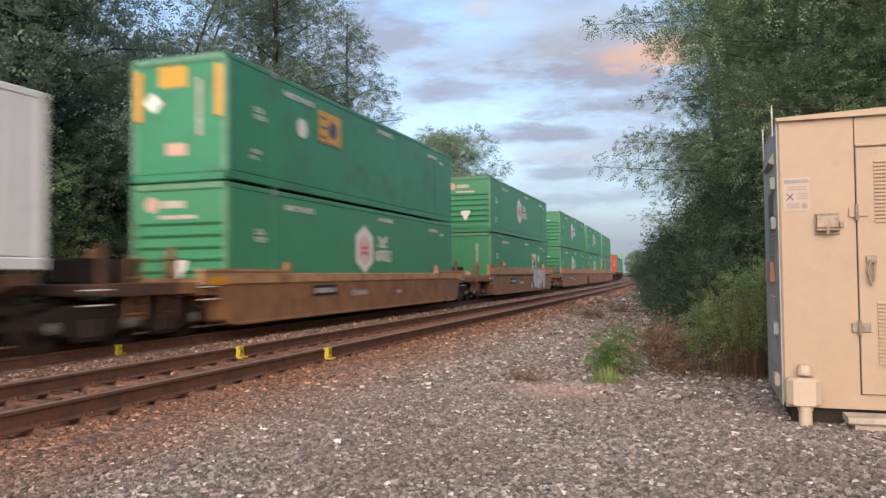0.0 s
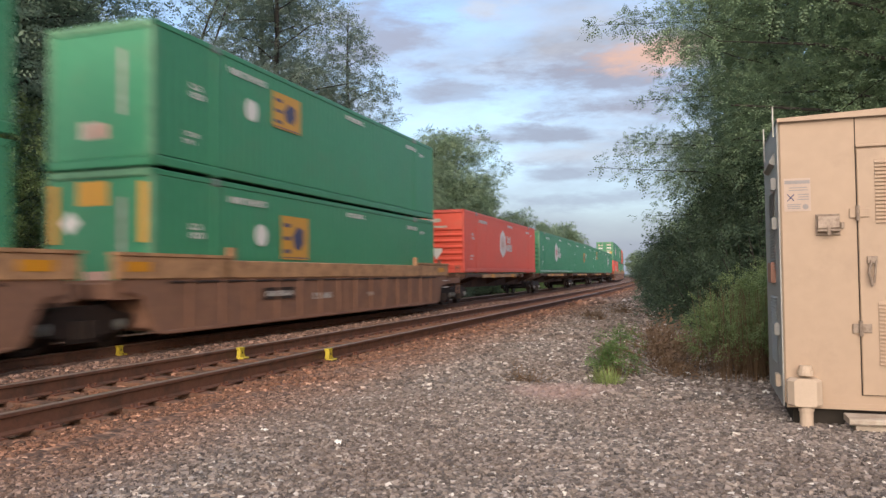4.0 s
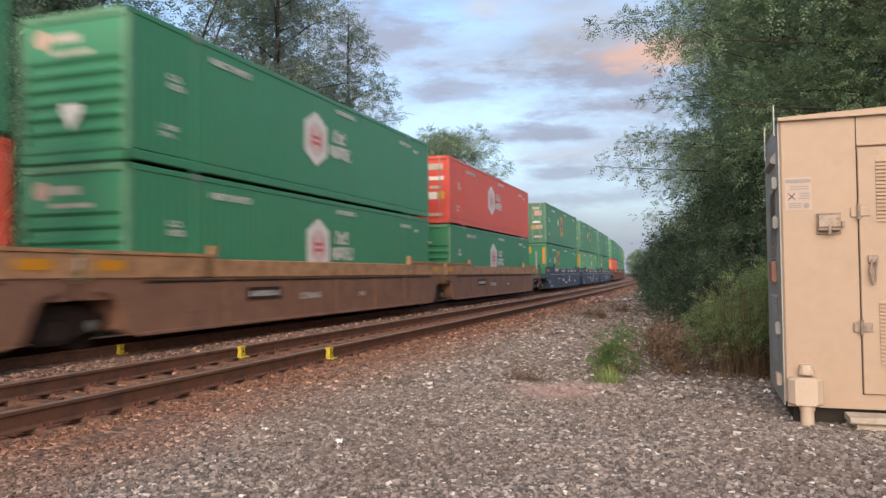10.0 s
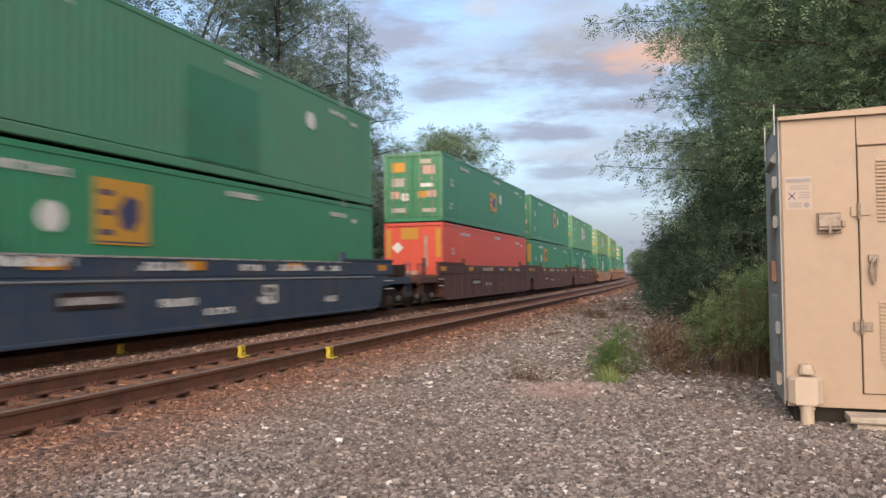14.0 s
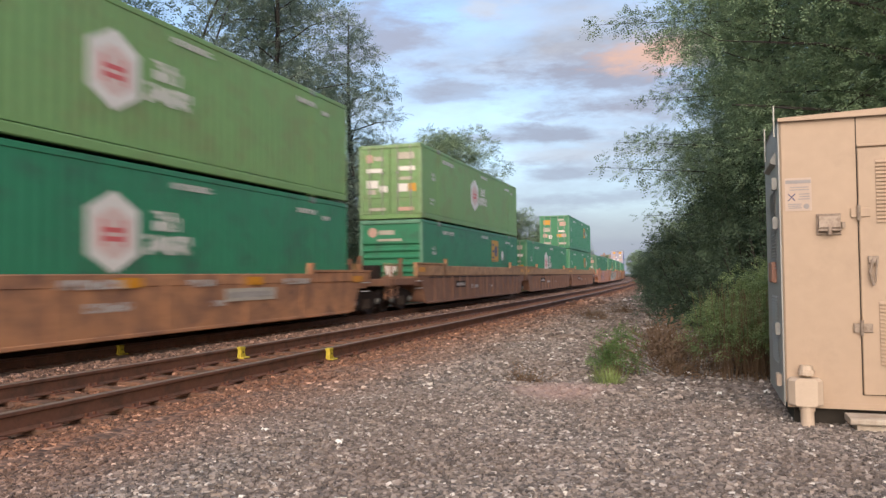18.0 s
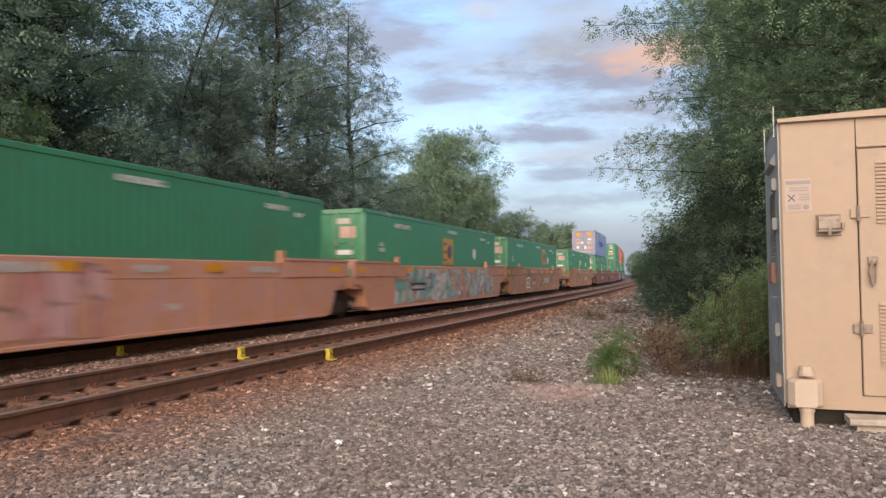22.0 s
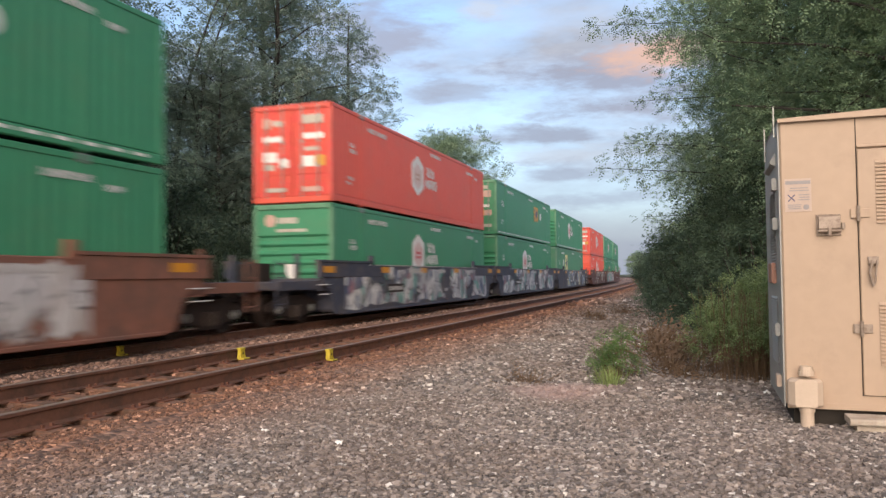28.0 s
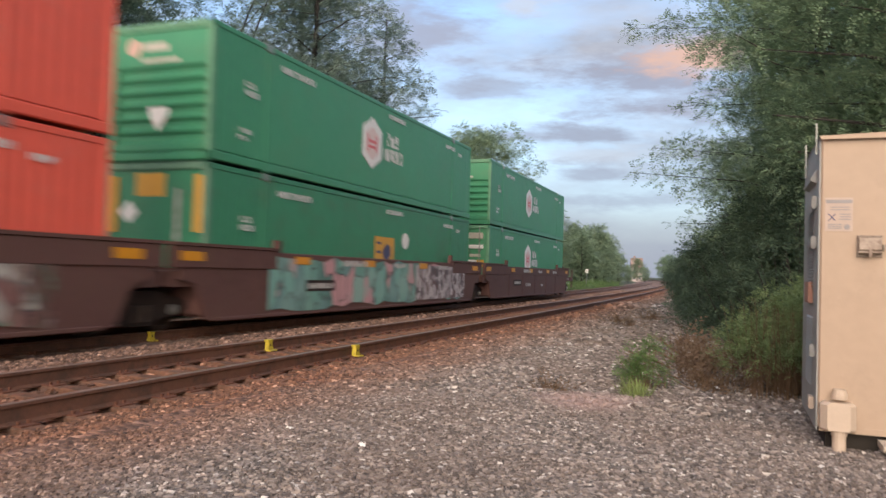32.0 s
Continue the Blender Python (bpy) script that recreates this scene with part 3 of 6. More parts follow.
# bottom and top of the square emblem panels, by how far along the side they stand
PANELS = {5.0: (1.55, 2.45), 5.05: (1.1, 2.4), 8.6: (1.07, 1.98), 5.6: (1.6, 2.5), 5.2: (1.38, 2.45), 7.0: (0.75, 2.3), 8.1: (0.75, 1.42), 8.0: (1.1, 2.13), 5.25: (1.33, 2.5), 8.3: (0.98, 1.95), 11.0: (1.42, 2.5), 10.7: (1.35, 2.3), 8.35: (0.9, 1.8)}


def roundel(cy, cz, r, x):
    return Geo().poly([(x, cy + r * math.cos(i * math.pi / 7), cz + r * math.sin(i * math.pi / 7)) for i in range(14)], (0.006, 0, 0))


def decals(box, color, end, logo, at, tape):
    x = W + 0.001
    small = lambda key, build, m, label="": part("marking", common(key, build, m), m, box, label)
    white = DECAL
    if logo == "hex":
        hx = part("logo_hexagon", common("hexagon%.1f" % at, lambda: hexagon(at, 1.58, 1.26, 1.5, x, 0.006), DECAL), DECAL, box, "white hexagonal emblem")
        def mark():
            g = Geo()
            for z in (1.46, 1.62):
                g.box(x + 0.009, at - 0.24, z - 0.05, x + 0.013, at + 0.24, z + 0.04)
            for y in (-0.3, 0.22):
                g.box(x + 0.009, at + y, 1.32, x + 0.013, at + y + 0.07, 1.80)
            return g
        inner = DECAL_ROSE if color == "red" else DECAL_RED
        tint = DECAL_PINK
        part("emblem_field", common("emblem_field%.1f" % at, lambda: hexagon(at, 1.56, 0.84, 0.98, x + 0.005, 0.004), tint), tint, hx, "faded inner field of the emblem")
        part("emblem_mark", common("emblem_mark%.1f" % at, mark, inner), inner, hx)
        for k, (z, y, w) in enumerate(((1.66, at + 1.02, 0.78), (1.20, at + 0.80, 1.34))):
            part("lettering_bar", common("word%d%.1f" % (k, at), lambda: bar(x, y, z, w, 0.38), STENCIL_BIG), STENCIL_BIG, box, "white lettering bar")
    elif logo in ("emp", "cream"):
        m = DECAL_YELLOW if logo == "emp" else DECAL_CREAM
        low = 0.0 if logo == "emp" else 0.25
        z0, z1 = PANELS.get(at, (1.2, 2.3) if logo == "emp" else (0.73, 2.05))
        key, dz = "%.2f" % at, z1 - z0
        def panel():
            return Geo().box(x, at - 0.68, z0, x + 0.006, at + 0.68, z1)
        pl = part("logo_panel", common("panel" + key, panel, m), m, box, "square yellow emblem panel")
        def marks():
            g = Geo()
            for k in (0.14, 0.44, 0.74):
                g.box(x + 0.006, at - 0.56, z0 + k * dz, x + 0.011, at - 0.26, z0 + (k + 0.09) * dz)
            g.box(x + 0.006, at - 0.62, z0 + 0.03 * dz, x + 0.009, at + 0.62, z0 + 0.055 * dz)
            return g.poly([(x + 0.006, at - 0.14, z0 + 0.55 * dz), (x + 0.006, at - 0.05, z0 + 0.28 * dz), (x + 0.006, at + 0.2, z0 + 0.2 * dz), (x + 0.006, at + 0.42, z0 + 0.4 * dz), (x + 0.006, at + 0.4, z0 + 0.7 * dz), (x + 0.006, at + 0.12, z0 + 0.78 * dz)], (0.005, 0, 0))
        part("emblem_mark", common("panelmarks" + key, marks, DECAL_DARK), DECAL_DARK, pl)
        disc = lambda: roundel(at + (4.3 if low and 8 < at < 9 else 3.9 if abs(at - 8.4) < 0.03 else 1.55 if at > 8 else -1.6), 1.75, 0.26, x)
        part("sticker", common("disc%.2f%.1f" % (at, low), disc, DECAL), DECAL, box, "white round sticker")
    elif logo == "band":
        part("logo_panel", common("bluecard", lambda: Geo().box(x, 2.9, 1.95, x + 0.006, 4.0, 2.65), DECAL_YELLOW), DECAL_YELLOW, box, "small yellow emblem panel")
        part("lettering_bar", common("blueband", lambda: bar(x, 5.3, 1.2, 5.4, 0.62), DECAL_BLUE), DECAL_BLUE, box, "broad dark blue lettering bar")
    elif logo == "disc":
        part("repainted_patch", common("repaint", lambda: Geo().box(x, 7.0, 0.3, x + 0.003, 9.7, 2.2), GREENS["deep_green"]), GREENS["deep_green"], box, "darker repainted rectangle")
        part("sticker", common("disc12", lambda: roundel(12.2, 2.0, 0.24, x), DECAL), DECAL, box, "white round sticker")
    # numbers along the top and near the ends
    for k, (y, z, w, h) in enumerate(((2.5, 2.42, 1.5, 0.15), (8.4, 2.52, 1.3, 0.13), (13.3, 2.42, 1.0, 0.13), (L - 1.5, 2.3, 0.4, 0.12), (0.9, 0.75, 0.5, 0.1), (0.9, 0.59, 0.4, 0.1), (1.15, 1.75, 0.36, 0.13), (1.15, 1.57, 0.45, 0.13))):
        part("number_bar", common("number%d" % k, lambda: bar(x, y, z, w, h), STENCIL), STENCIL, box)
    if tape:
        def strip():
            g = Geo()
            for i in range(26):
                g.box(W + 0.013, 0.3 + i * 0.6, 0.13, W + 0.018, 0.3 + i * 0.6 + 0.34, 0.19)
            return g
        part("reflective_tape", common("tape", strip, DECAL), DECAL, box, "dashed white reflective tape along the lower rail")


def nose_end(box, m, style):
    """The closed end: flat above, pressed ribs below, with corner stripes or stickers by style."""
    if style == "nose":
        def sheet():
            g = Geo()
            rings = [(0.24, 0.05), (0.34, 0.05)]
            z = 0.38
            for i in range(6):
                rings += [(z, 0.05), (z + 0.07, 0.12), (z + 0.17, 0.12), (z + 0.24, 0.05)]
                z += 0.275
            rings += [(z + 0.05, 0.05), (2.78, 0.05)]
            v, f = [], []
            for zz, d in rings:
                v += [(-W + 0.1, d, zz), (W - 0.1, d, zz)]
            for i in range(len(rings) - 1):
                f.append((2 * i, 2 * i + 1, 2 * i + 3, 2 * i + 2))
            return g.add(v, f)
        part("front_wall", common("ribbed_front", sheet, m), m, box, "end wall with pressed horizontal ribs")
        part("sticker", common("roundtag", lambda: Geo().poly([(-0.75 + 0.19 * math.cos(a), 0.046, 2.42 + 0.19 * math.sin(a)) for a in [i * math.pi / 6 for i in range(12)]], (0, -0.004, 0)), DECAL_ROSE), DECAL_ROSE, box, "pale round sticker")
        part("lettering_bar", common("fronttag", lambda: Geo().box(-0.50, 0.042, 2.33, 0.15, 0.046, 2.50), DECAL_AGED), DECAL_AGED, box)
        part("sticker", common("shieldtag", lambda: Geo().poly([(-0.28, 0.046, 0.98), (-0.06, 0.046, 0.62), (0.20, 0.046, 0.98), (0.22, 0.046, 1.14), (-0.30, 0.046, 1.14)], (0, -0.004, 0)), DECAL), DECAL, box, "white shield-shaped sticker")
        part("number_bar", common("frontnumber", lambda: Geo().box(-0.55, 0.042, 2.08, 0.45, 0.046, 2.17), DECAL_AGED), DECAL_AGED, box)
    else:
        part("front_wall", common("flat_front", lambda: Geo().box(-W + 0.1, 0.05, 0.22, W - 0.1, 0.09, 2.78), m), m, box, "smooth closed end wall")
        if style == "stripes":
            for sx in (-1, 1):
                part("corner_stripe", common("stripe%d" % sx, lambda: Geo().box(sx * (W - 0.2) - 0.1, -0.008, 1.45, sx * (W - 0.2) + 0.1, -0.004, 2.62), DECAL_YELLOW), DECAL_YELLOW, box, "yellow-orange corner stripe")
            part("logo_panel", common("endpanel", lambda: Geo().box(-0.55, 0.042, 2.2, 0.2, 0.048, 2.68), DECAL_YELLOW), DECAL_YELLOW, box)
            part("sticker", common("diamond", lambda: Geo().poly([(-0.72, 0.046, 1.62), (-0.47, 0.046, 1.87), (-0.72, 0.046, 2.12), (-0.97, 0.046, 1.87)], (0, -0.004, 0)), DECAL), DECAL, box, "white diamond sticker")
        else:
            part("sticker", common("endtag", lambda: Geo().box(-0.5, 0.042, 0.6, 0.05, 0.046, 0.95), DECAL_AGED), DECAL_AGED, box)
        part("number_bar", common("endcolumn", lambda: Geo().box(0.48, 0.042, 1.05, 0.60, 0.046, 2.35), DECAL_DULL), DECAL_DULL, box)
        part("sticker", common("lowtag", lambda: Geo().box(-0.35, 0.042, 0.62, 0.2, 0.046, 0.9), DECAL_ROSE), DECAL_ROSE, box)


# stickers on door ends: left, bottom, right, top, and which paper
TAGS = (
    ((-0.98, 2.22, -0.72, 2.52, 3), (-0.66, 2.28, -0.28, 2.44, 2), (0.34, 2.3, 1.0, 2.56, 2), (-0.98, 1.82, -0.3, 1.98, 0), (0.36, 1.86, 1.02, 2.02, 0), (-0.98, 1.22, -0.5, 1.52, 0), (-0.95, 0.98, -0.6, 1.16, 2), (-0.44, 1.05, -0.12, 1.3, 0),
     (0.34, 1.05, 0.72, 1.36, 0), (0.74, 1.05, 1.06, 1.36, 1), (0.4, 1.5, 0.9, 1.62, 2), (-0.9, 0.34, -0.2, 0.46, 2), (0.3, 0.32, 0.95, 0.46, 3)),
    ((-0.95, 2.1, -0.35, 2.5, 1), (0.44, 1.98, 0.98, 2.34, 3), (0.34, 2.42, 0.8, 2.6, 2), (-0.95, 1.5, -0.4, 1.85, 2), (0.2, 1.0, 0.6, 1.28, 1), (0.6, 1.02, 1.02, 1.3, 3), (-0.98, 1.0, -0.6, 1.3, 3), (-0.5, 0.9, -0.2, 1.2, 0),
     (-0.95, 0.42, -0.3, 0.6, 2), (0.4, 0.4, 1.0, 0.56, 2), (0.3, 1.45, 0.9, 1.6, 0)),
    ((-0.92, 2.2, -0.3, 2.62, 1), (0.3, 2.2, 0.95, 2.62, 1), (-0.95, 1.3, -0.4, 1.62, 3), (0.4, 1.3, 0.95, 1.62, 2), (-0.9, 0.8, -0.5, 1.1, 0), (0.35, 0.72, 1.02, 1.05, 3), (-0.3, 1.35, -0.05, 1.6, 0), (0.05, 0.75, 0.3, 1.1, 0), (0.45, 1.75, 0.9, 1.95, 0), (-0.95, 1.75, -0.35, 1.9, 2), (-0.9, 0.35, 0.9, 0.5, 2)),
)


def door_end(box, m, kind):
    for sx in (-1, 1):
        def leaf():
            g = Geo().box(min(sx * 0.02, sx * (W - 0.12)), 0.05, 0.22, max(sx * 0.02, sx * (W - 0.12)), 0.09, 2.76)
            return g
        d = part("door", common("door%d" % sx, leaf, m), m, box, "hinged door leaf with pressed panels")
        for i in range(5):
            part("panel", common("door_panel%d%d" % (sx, i), lambda: Geo().box(min(sx * 0.10, sx * (W - 0.22)), 0.03, 0.34 + i * 0.49, max(sx * 0.10, sx * (W - 0.22)), 0.052, 0.62 + i * 0.49, 0.012), m), m, d)
        for k in (0.32, 0.85):
            part("lock_rod", common("rod%d%.2f" % (sx, k), lambda: Geo().tube((sx * k, 0.0, 0.16), (sx * k, 0.0, 2.84), 0.022, n=6).box(sx * k - 0.05, -0.02, 1.0, sx * k + 0.05, 0.03, 1.12).box(sx * k - 0.05, -0.02, 1.75, sx * k + 0.05, 0.03, 1.83), STEEL), STEEL, d, "steel locking rod")
    for k, (x0, z0, x1, z1, yellow) in enumerate(TAGS[kind]):
        mm = (DECAL, DECAL_YELLOW, DECAL_AGED, DECAL_ROSE)[yellow]
        part("sticker", common("doortag%d%d" % (kind, k), lambda: Geo().box(x0, 0.024, z0, x1, 0.029, z1), mm), mm, box)


def container(color, end, logo, at, tape):
    """A 53-foot freight container; its near end at y = 0, its length along +y, resting on z = 0."""
    m = GREENS[color]
    look_words = {"nose": "with a ribbed closed end", "door": "with double doors at its end", "stripes": "with yellow corner stripes", "plain": "with a smooth closed end"}[end]
    box = thing("freight_container", "%s steel freight container %s" % (WORDS[color], look_words), "container", "containers on the train")
    C = lambda key, build: common(key, build, m)
    part("body", C("core", lambda: Geo().box(-W + 0.06, 0.13, 0.16, W - 0.06, L - 0.1, 2.80)), m, box)
    roof = part("roof", C("roofsheet", lambda: roof_sheet()), m, box)
    for s in (-1, 1):
        part("side_wall", C("sheet%d" % s, lambda: side_sheet(s)), m, box)
        part("top_rail", C("toprail%d" % s, lambda: Geo().box(min(s * (W - 0.09), s * W), 0, 2.76, max(s * (W - 0.09), s * W), L, 2.88, 0.015)), m, box)
        part("bottom_rail", C("botrail%d" % s, lambda: Geo().box(min(s * (W - 0.1), s * (W + 0.012)), 0, 0.04, max(s * (W - 0.1), s * (W + 0.012)), L, 0.235, 0.02)), m, box)
        for y in (0.0, L - 0.12):
            pm = m if y else POSTS[color]
            part("corner_post", common("post%d%.1f" % (s, y), lambda: Geo().box(min(s * (W - 0.13), s * (W + 0.004)), y, 0.1, max(s * (W - 0.13), s * (W + 0.004)), y + 0.12, 2.80, 0.02), pm), pm, box)
        for y in (1.95, L - 2.1):
            part("middle_post", C("mpost%d%.1f" % (s, y), lambda: Geo().box(min(s * (W - 0.05), s * (W + 0.003)), y, 0.2, max(s * (W - 0.05), s * (W + 0.003)), y + 0.08, 2.78, 0.01)), m, box)
            for z in (0.0, 2.72):
                part("corner_casting", common("cast%d%.1f%.1f" % (s, y, z), lambda: Geo().box(min(s * (W - 0.16), s * (W + 0.016)), y - 0.03, z, max(s * (W - 0.16), s * (W + 0.016)), y + 0.16, z + 0.178, 0.02), STEEL if z else m), STEEL if z else m, box)
    part("end_sill", C("endsill", lambda: Geo().box(-W, 0, 0.02, W, 0.12, 0.2, 0.02)), m, box)
    part("end_header", common("endhead", lambda: Geo().box(-W, 0, 2.74, W, 0.12, 2.89, 0.02), POSTS[color]), POSTS[color], box)
    part("rear_wall", C("rear", lambda: Geo().box(-W + 0.05, L - 0.09, 0.1, W - 0.05, L - 0.03, 2.82)), m, box)
    if end == "door":
        door_end(box, DOORS[color], 2 if color == "blue" else 0 if logo == "hex" else 1)
    else:
        nose_end(box, m, end)
    decals(box, color, end, logo, at, tape)
    return box


def roof_sheet():
    g = Geo()
    n = 54
    v, f = [], []
    for i in range(n * 2 + 1):
        y = 0.05 + (L - 0.1) * i / (2 * n)
        z = 2.88 + (0.018 if i % 2 else 0.0)
        v += [(-W + 0.05, y, z), (W - 0.05, y, z)]
    f = [(2 * i, 2 * i + 1, 2 * i + 3, 2 * i + 2) for i in range(2 * n)]
    return g.add(v, f)


# running gear
def truck(car, y):
    """A two-axle truck under the car at y."""
    t = part("truck", common("truck_bolster", lambda: Geo().box(-1.05, -0.22, 0.50, 1.05, 0.22, 0.82, 0.04).tube((0, 0, 0.7), (0, 0, 0.95), 0.3, n=12), DARK), DARK, car, "two-axle truck", at=(0, y, 0))
    for s in (-1, 1):
        def frame_side():
            pts = [(-1.25, 0.50), (-1.05, 0.40), (-0.45, 0.33), (-0.30, 0.22), (0.30, 0.22), (0.45, 0.33), (1.05, 0.40), (1.25, 0.50), (1.25, 0.66), (0.95, 0.74), (0.42, 0.86), (-0.42, 0.86), (-0.95, 0.74), (-1.25, 0.66)]
            return Geo().poly([(s * 1.0 - 0.07, yy, zz) for yy, zz in pts], (0.14, 0, 0))
        part("side_frame", common("side_frame%d" % s, frame_side, DARK), DARK, t)
        for d in (-0.14, 0.14):
            part("spring", common("spring%d%.2f" % (s, d), lambda: Geo().tube((s * 1.09, d, 0.30), (s * 1.09, d, 0.60), 0.07), WHEEL), WHEEL, t)
        for a in (-0.86, 0.86):
            def disc():
                rings = []
                for x, r in ((0.66, 0.15), (0.66, 0.36), (0.64, 0.38), (0.64, 0.44), (0.69, 0.44), (0.70, 0.42), (0.80, 0.415), (0.80, 0.33), (0.74, 0.31), (0.74, 0.15), (0.82, 0.14), (0.82, 0.06)):
                    rings.append([(s * x, r * math.cos(2 * math.pi * i / 24), r * math.sin(2 * math.pi * i / 24)) for i in range(24)])
                return Geo().loft(rings)
            w = part("wheel", common("wheel%d" % s, disc, WHEEL), WHEEL, t, at=(0, a, 0.49))
            part("bearing", common("bearing%d" % s, lambda: Geo().tube((s * 0.82, 0, 0), (s * 1.13, 0, 0), 0.10, 0.10, 12).tube((s * 1.13, 0, 0), (s * 1.16, 0, 0), 0.06, 0.05, 10), STEEL), STEEL, t, at=(0, a, 0.5))
    for a in (-0.86, 0.86):
        part("axle", common("axle", lambda: Geo().tube((-0.8, 0, 0), (0.8, 0, 0), 0.085, n=10), DARK), DARK, t, at=(0, a, 0.49))
    return t


def spray_material(name, colors, scale=1.2, cover=0.62):
    """Sprayed fields and strokes; cover: how much of the side they hide."""
    m = bpy.data.materials.new(name)
    m.use_nodes = True
    t = m.node_tree
    n, l = t.nodes, t.links
    b = n["Principled BSDF"]
    b.inputs["Roughness"].default_value = 0.6
    co = n.new("ShaderNodeTexCoord")
    wrp, vor, ramp = n.new("ShaderNodeTexNoise"), n.new("ShaderNodeTexVoronoi"), n.new("ShaderNodeValToRGB")
    wrp.inputs["Scale"].default_value, wrp.inputs["Detail"].default_value = 1.4, 3
    mixv = n.new("ShaderNodeMix")
    mixv.data_type, mixv.blend_type = "RGBA", "ADD"
    mixv.inputs["Factor"].default_value = 0.8
    stretch = n.new("ShaderNodeMapping")
    stretch.inputs["Scale"].default_value = (1.0, 1.7, 0.95)
    l.new(co.outputs["Object"], stretch.inputs["Vector"])
    l.new(stretch.outputs["Vector"], wrp.inputs["Vector"])
    l.new(stretch.outputs["Vector"], mixv.inputs["A"])
    l.new(wrp.outputs["Color"], mixv.inputs["B"])
    vor.inputs["Scale"].default_value = scale * 1.3
    l.new(mixv.outputs["Result"], vor.inputs["Vector"])
    sp = n.new("ShaderNodeSeparateColor")
    l.new(vor.outputs["Color"], sp.inputs[0])
    ramp.color_ramp.interpolation = "CONSTANT"
    e = ramp.color_ramp.elements
    e[0].color = (*colors[0], 1)
    e[1].position, e[1].color = 1.0 / len(colors), (*colors[1], 1)
    for i, c in enumerate(colors[2:], 2):
        x = e.new(i / len(colors))
        x.color = (*c, 1)
    l.new(sp.outputs[0], ramp.inputs["Fac"])
    # dark strokes between the fields
    edge = n.new("ShaderNodeTexVoronoi")
    edge.feature = "DISTANCE_TO_EDGE"
    edge.inputs["Scale"].default_value = scale * 1.3
    l.new(mixv.outputs["Result"], edge.inputs["Vector"])
    er = n.new("ShaderNodeMapRange")
    er.inputs["From Max"].default_value = 0.05
    l.new(edge.outputs["Distance"], er.inputs["Value"])
    mx = n.new("ShaderNodeMix")
    mx.data_type = "RGBA"
    mx.inputs["A"].default_value = (0.05, 0.045, 0.05, 1)
    l.new(er.outputs["Result"], mx.inputs["Factor"])
    l.new(ramp.outputs["Color"], mx.inputs["B"])
    # overspray: pale drifts of paint that run over the fields
    drift, dm, over = n.new("ShaderNodeTexNoise"), n.new("ShaderNodeMapRange"), n.new("ShaderNodeMix")
    drift.inputs["Scale"].default_value, drift.inputs["Detail"].default_value = 1.1, 4
    l.new(co.outputs["Object"], drift.inputs["Vector"])
    dm.inputs["From Min"].default_value, dm.inputs["From Max"].default_value, dm.inputs["To Max"].default_value = 0.5, 0.72, 0.7
    l.new(drift.outputs["Fac"], dm.inputs["Value"])
    over.data_type = "RGBA"
    over.inputs["B"].default_value = (*colors[2], 1)
    l.new(dm.outputs["Result"], over.inputs["Factor"])
    l.new(mx.outputs["Result"], over.inputs["A"])
    l.new(over.outputs["Result"], b.inputs["Base Color"])
    gap, gm, tr, sh = n.new("ShaderNodeTexNoise"), n.new("ShaderNodeMapRange"), n.new("ShaderNodeBsdfTransparent"), n.new("ShaderNodeMixShader")
    gap.inputs["Scale"].default_value, gap.inputs["Detail"].default_value = 0.55, 5
    l.new(co.outputs["Object"], gap.inputs["Vector"])
    gm.inputs["From Min"].default_value, gm.inputs["From Max"].default_value = cover - 0.02, cover + 0.03
    gm.inputs["To Min"].default_value, gm.inputs["To Max"].default_value = 1, 0
    l.new(gap.outputs["Fac"], gm.inputs["Value"])
    l.new(gm.outputs["Result"], sh.inputs["Fac"])
    l.new(tr.outputs["BSDF"], sh.inputs[1])
    l.new(b.outputs["BSDF"], sh.inputs[2])
    l.new(sh.outputs["Shader"], n["Material Output"].inputs["Surface"])
    return m


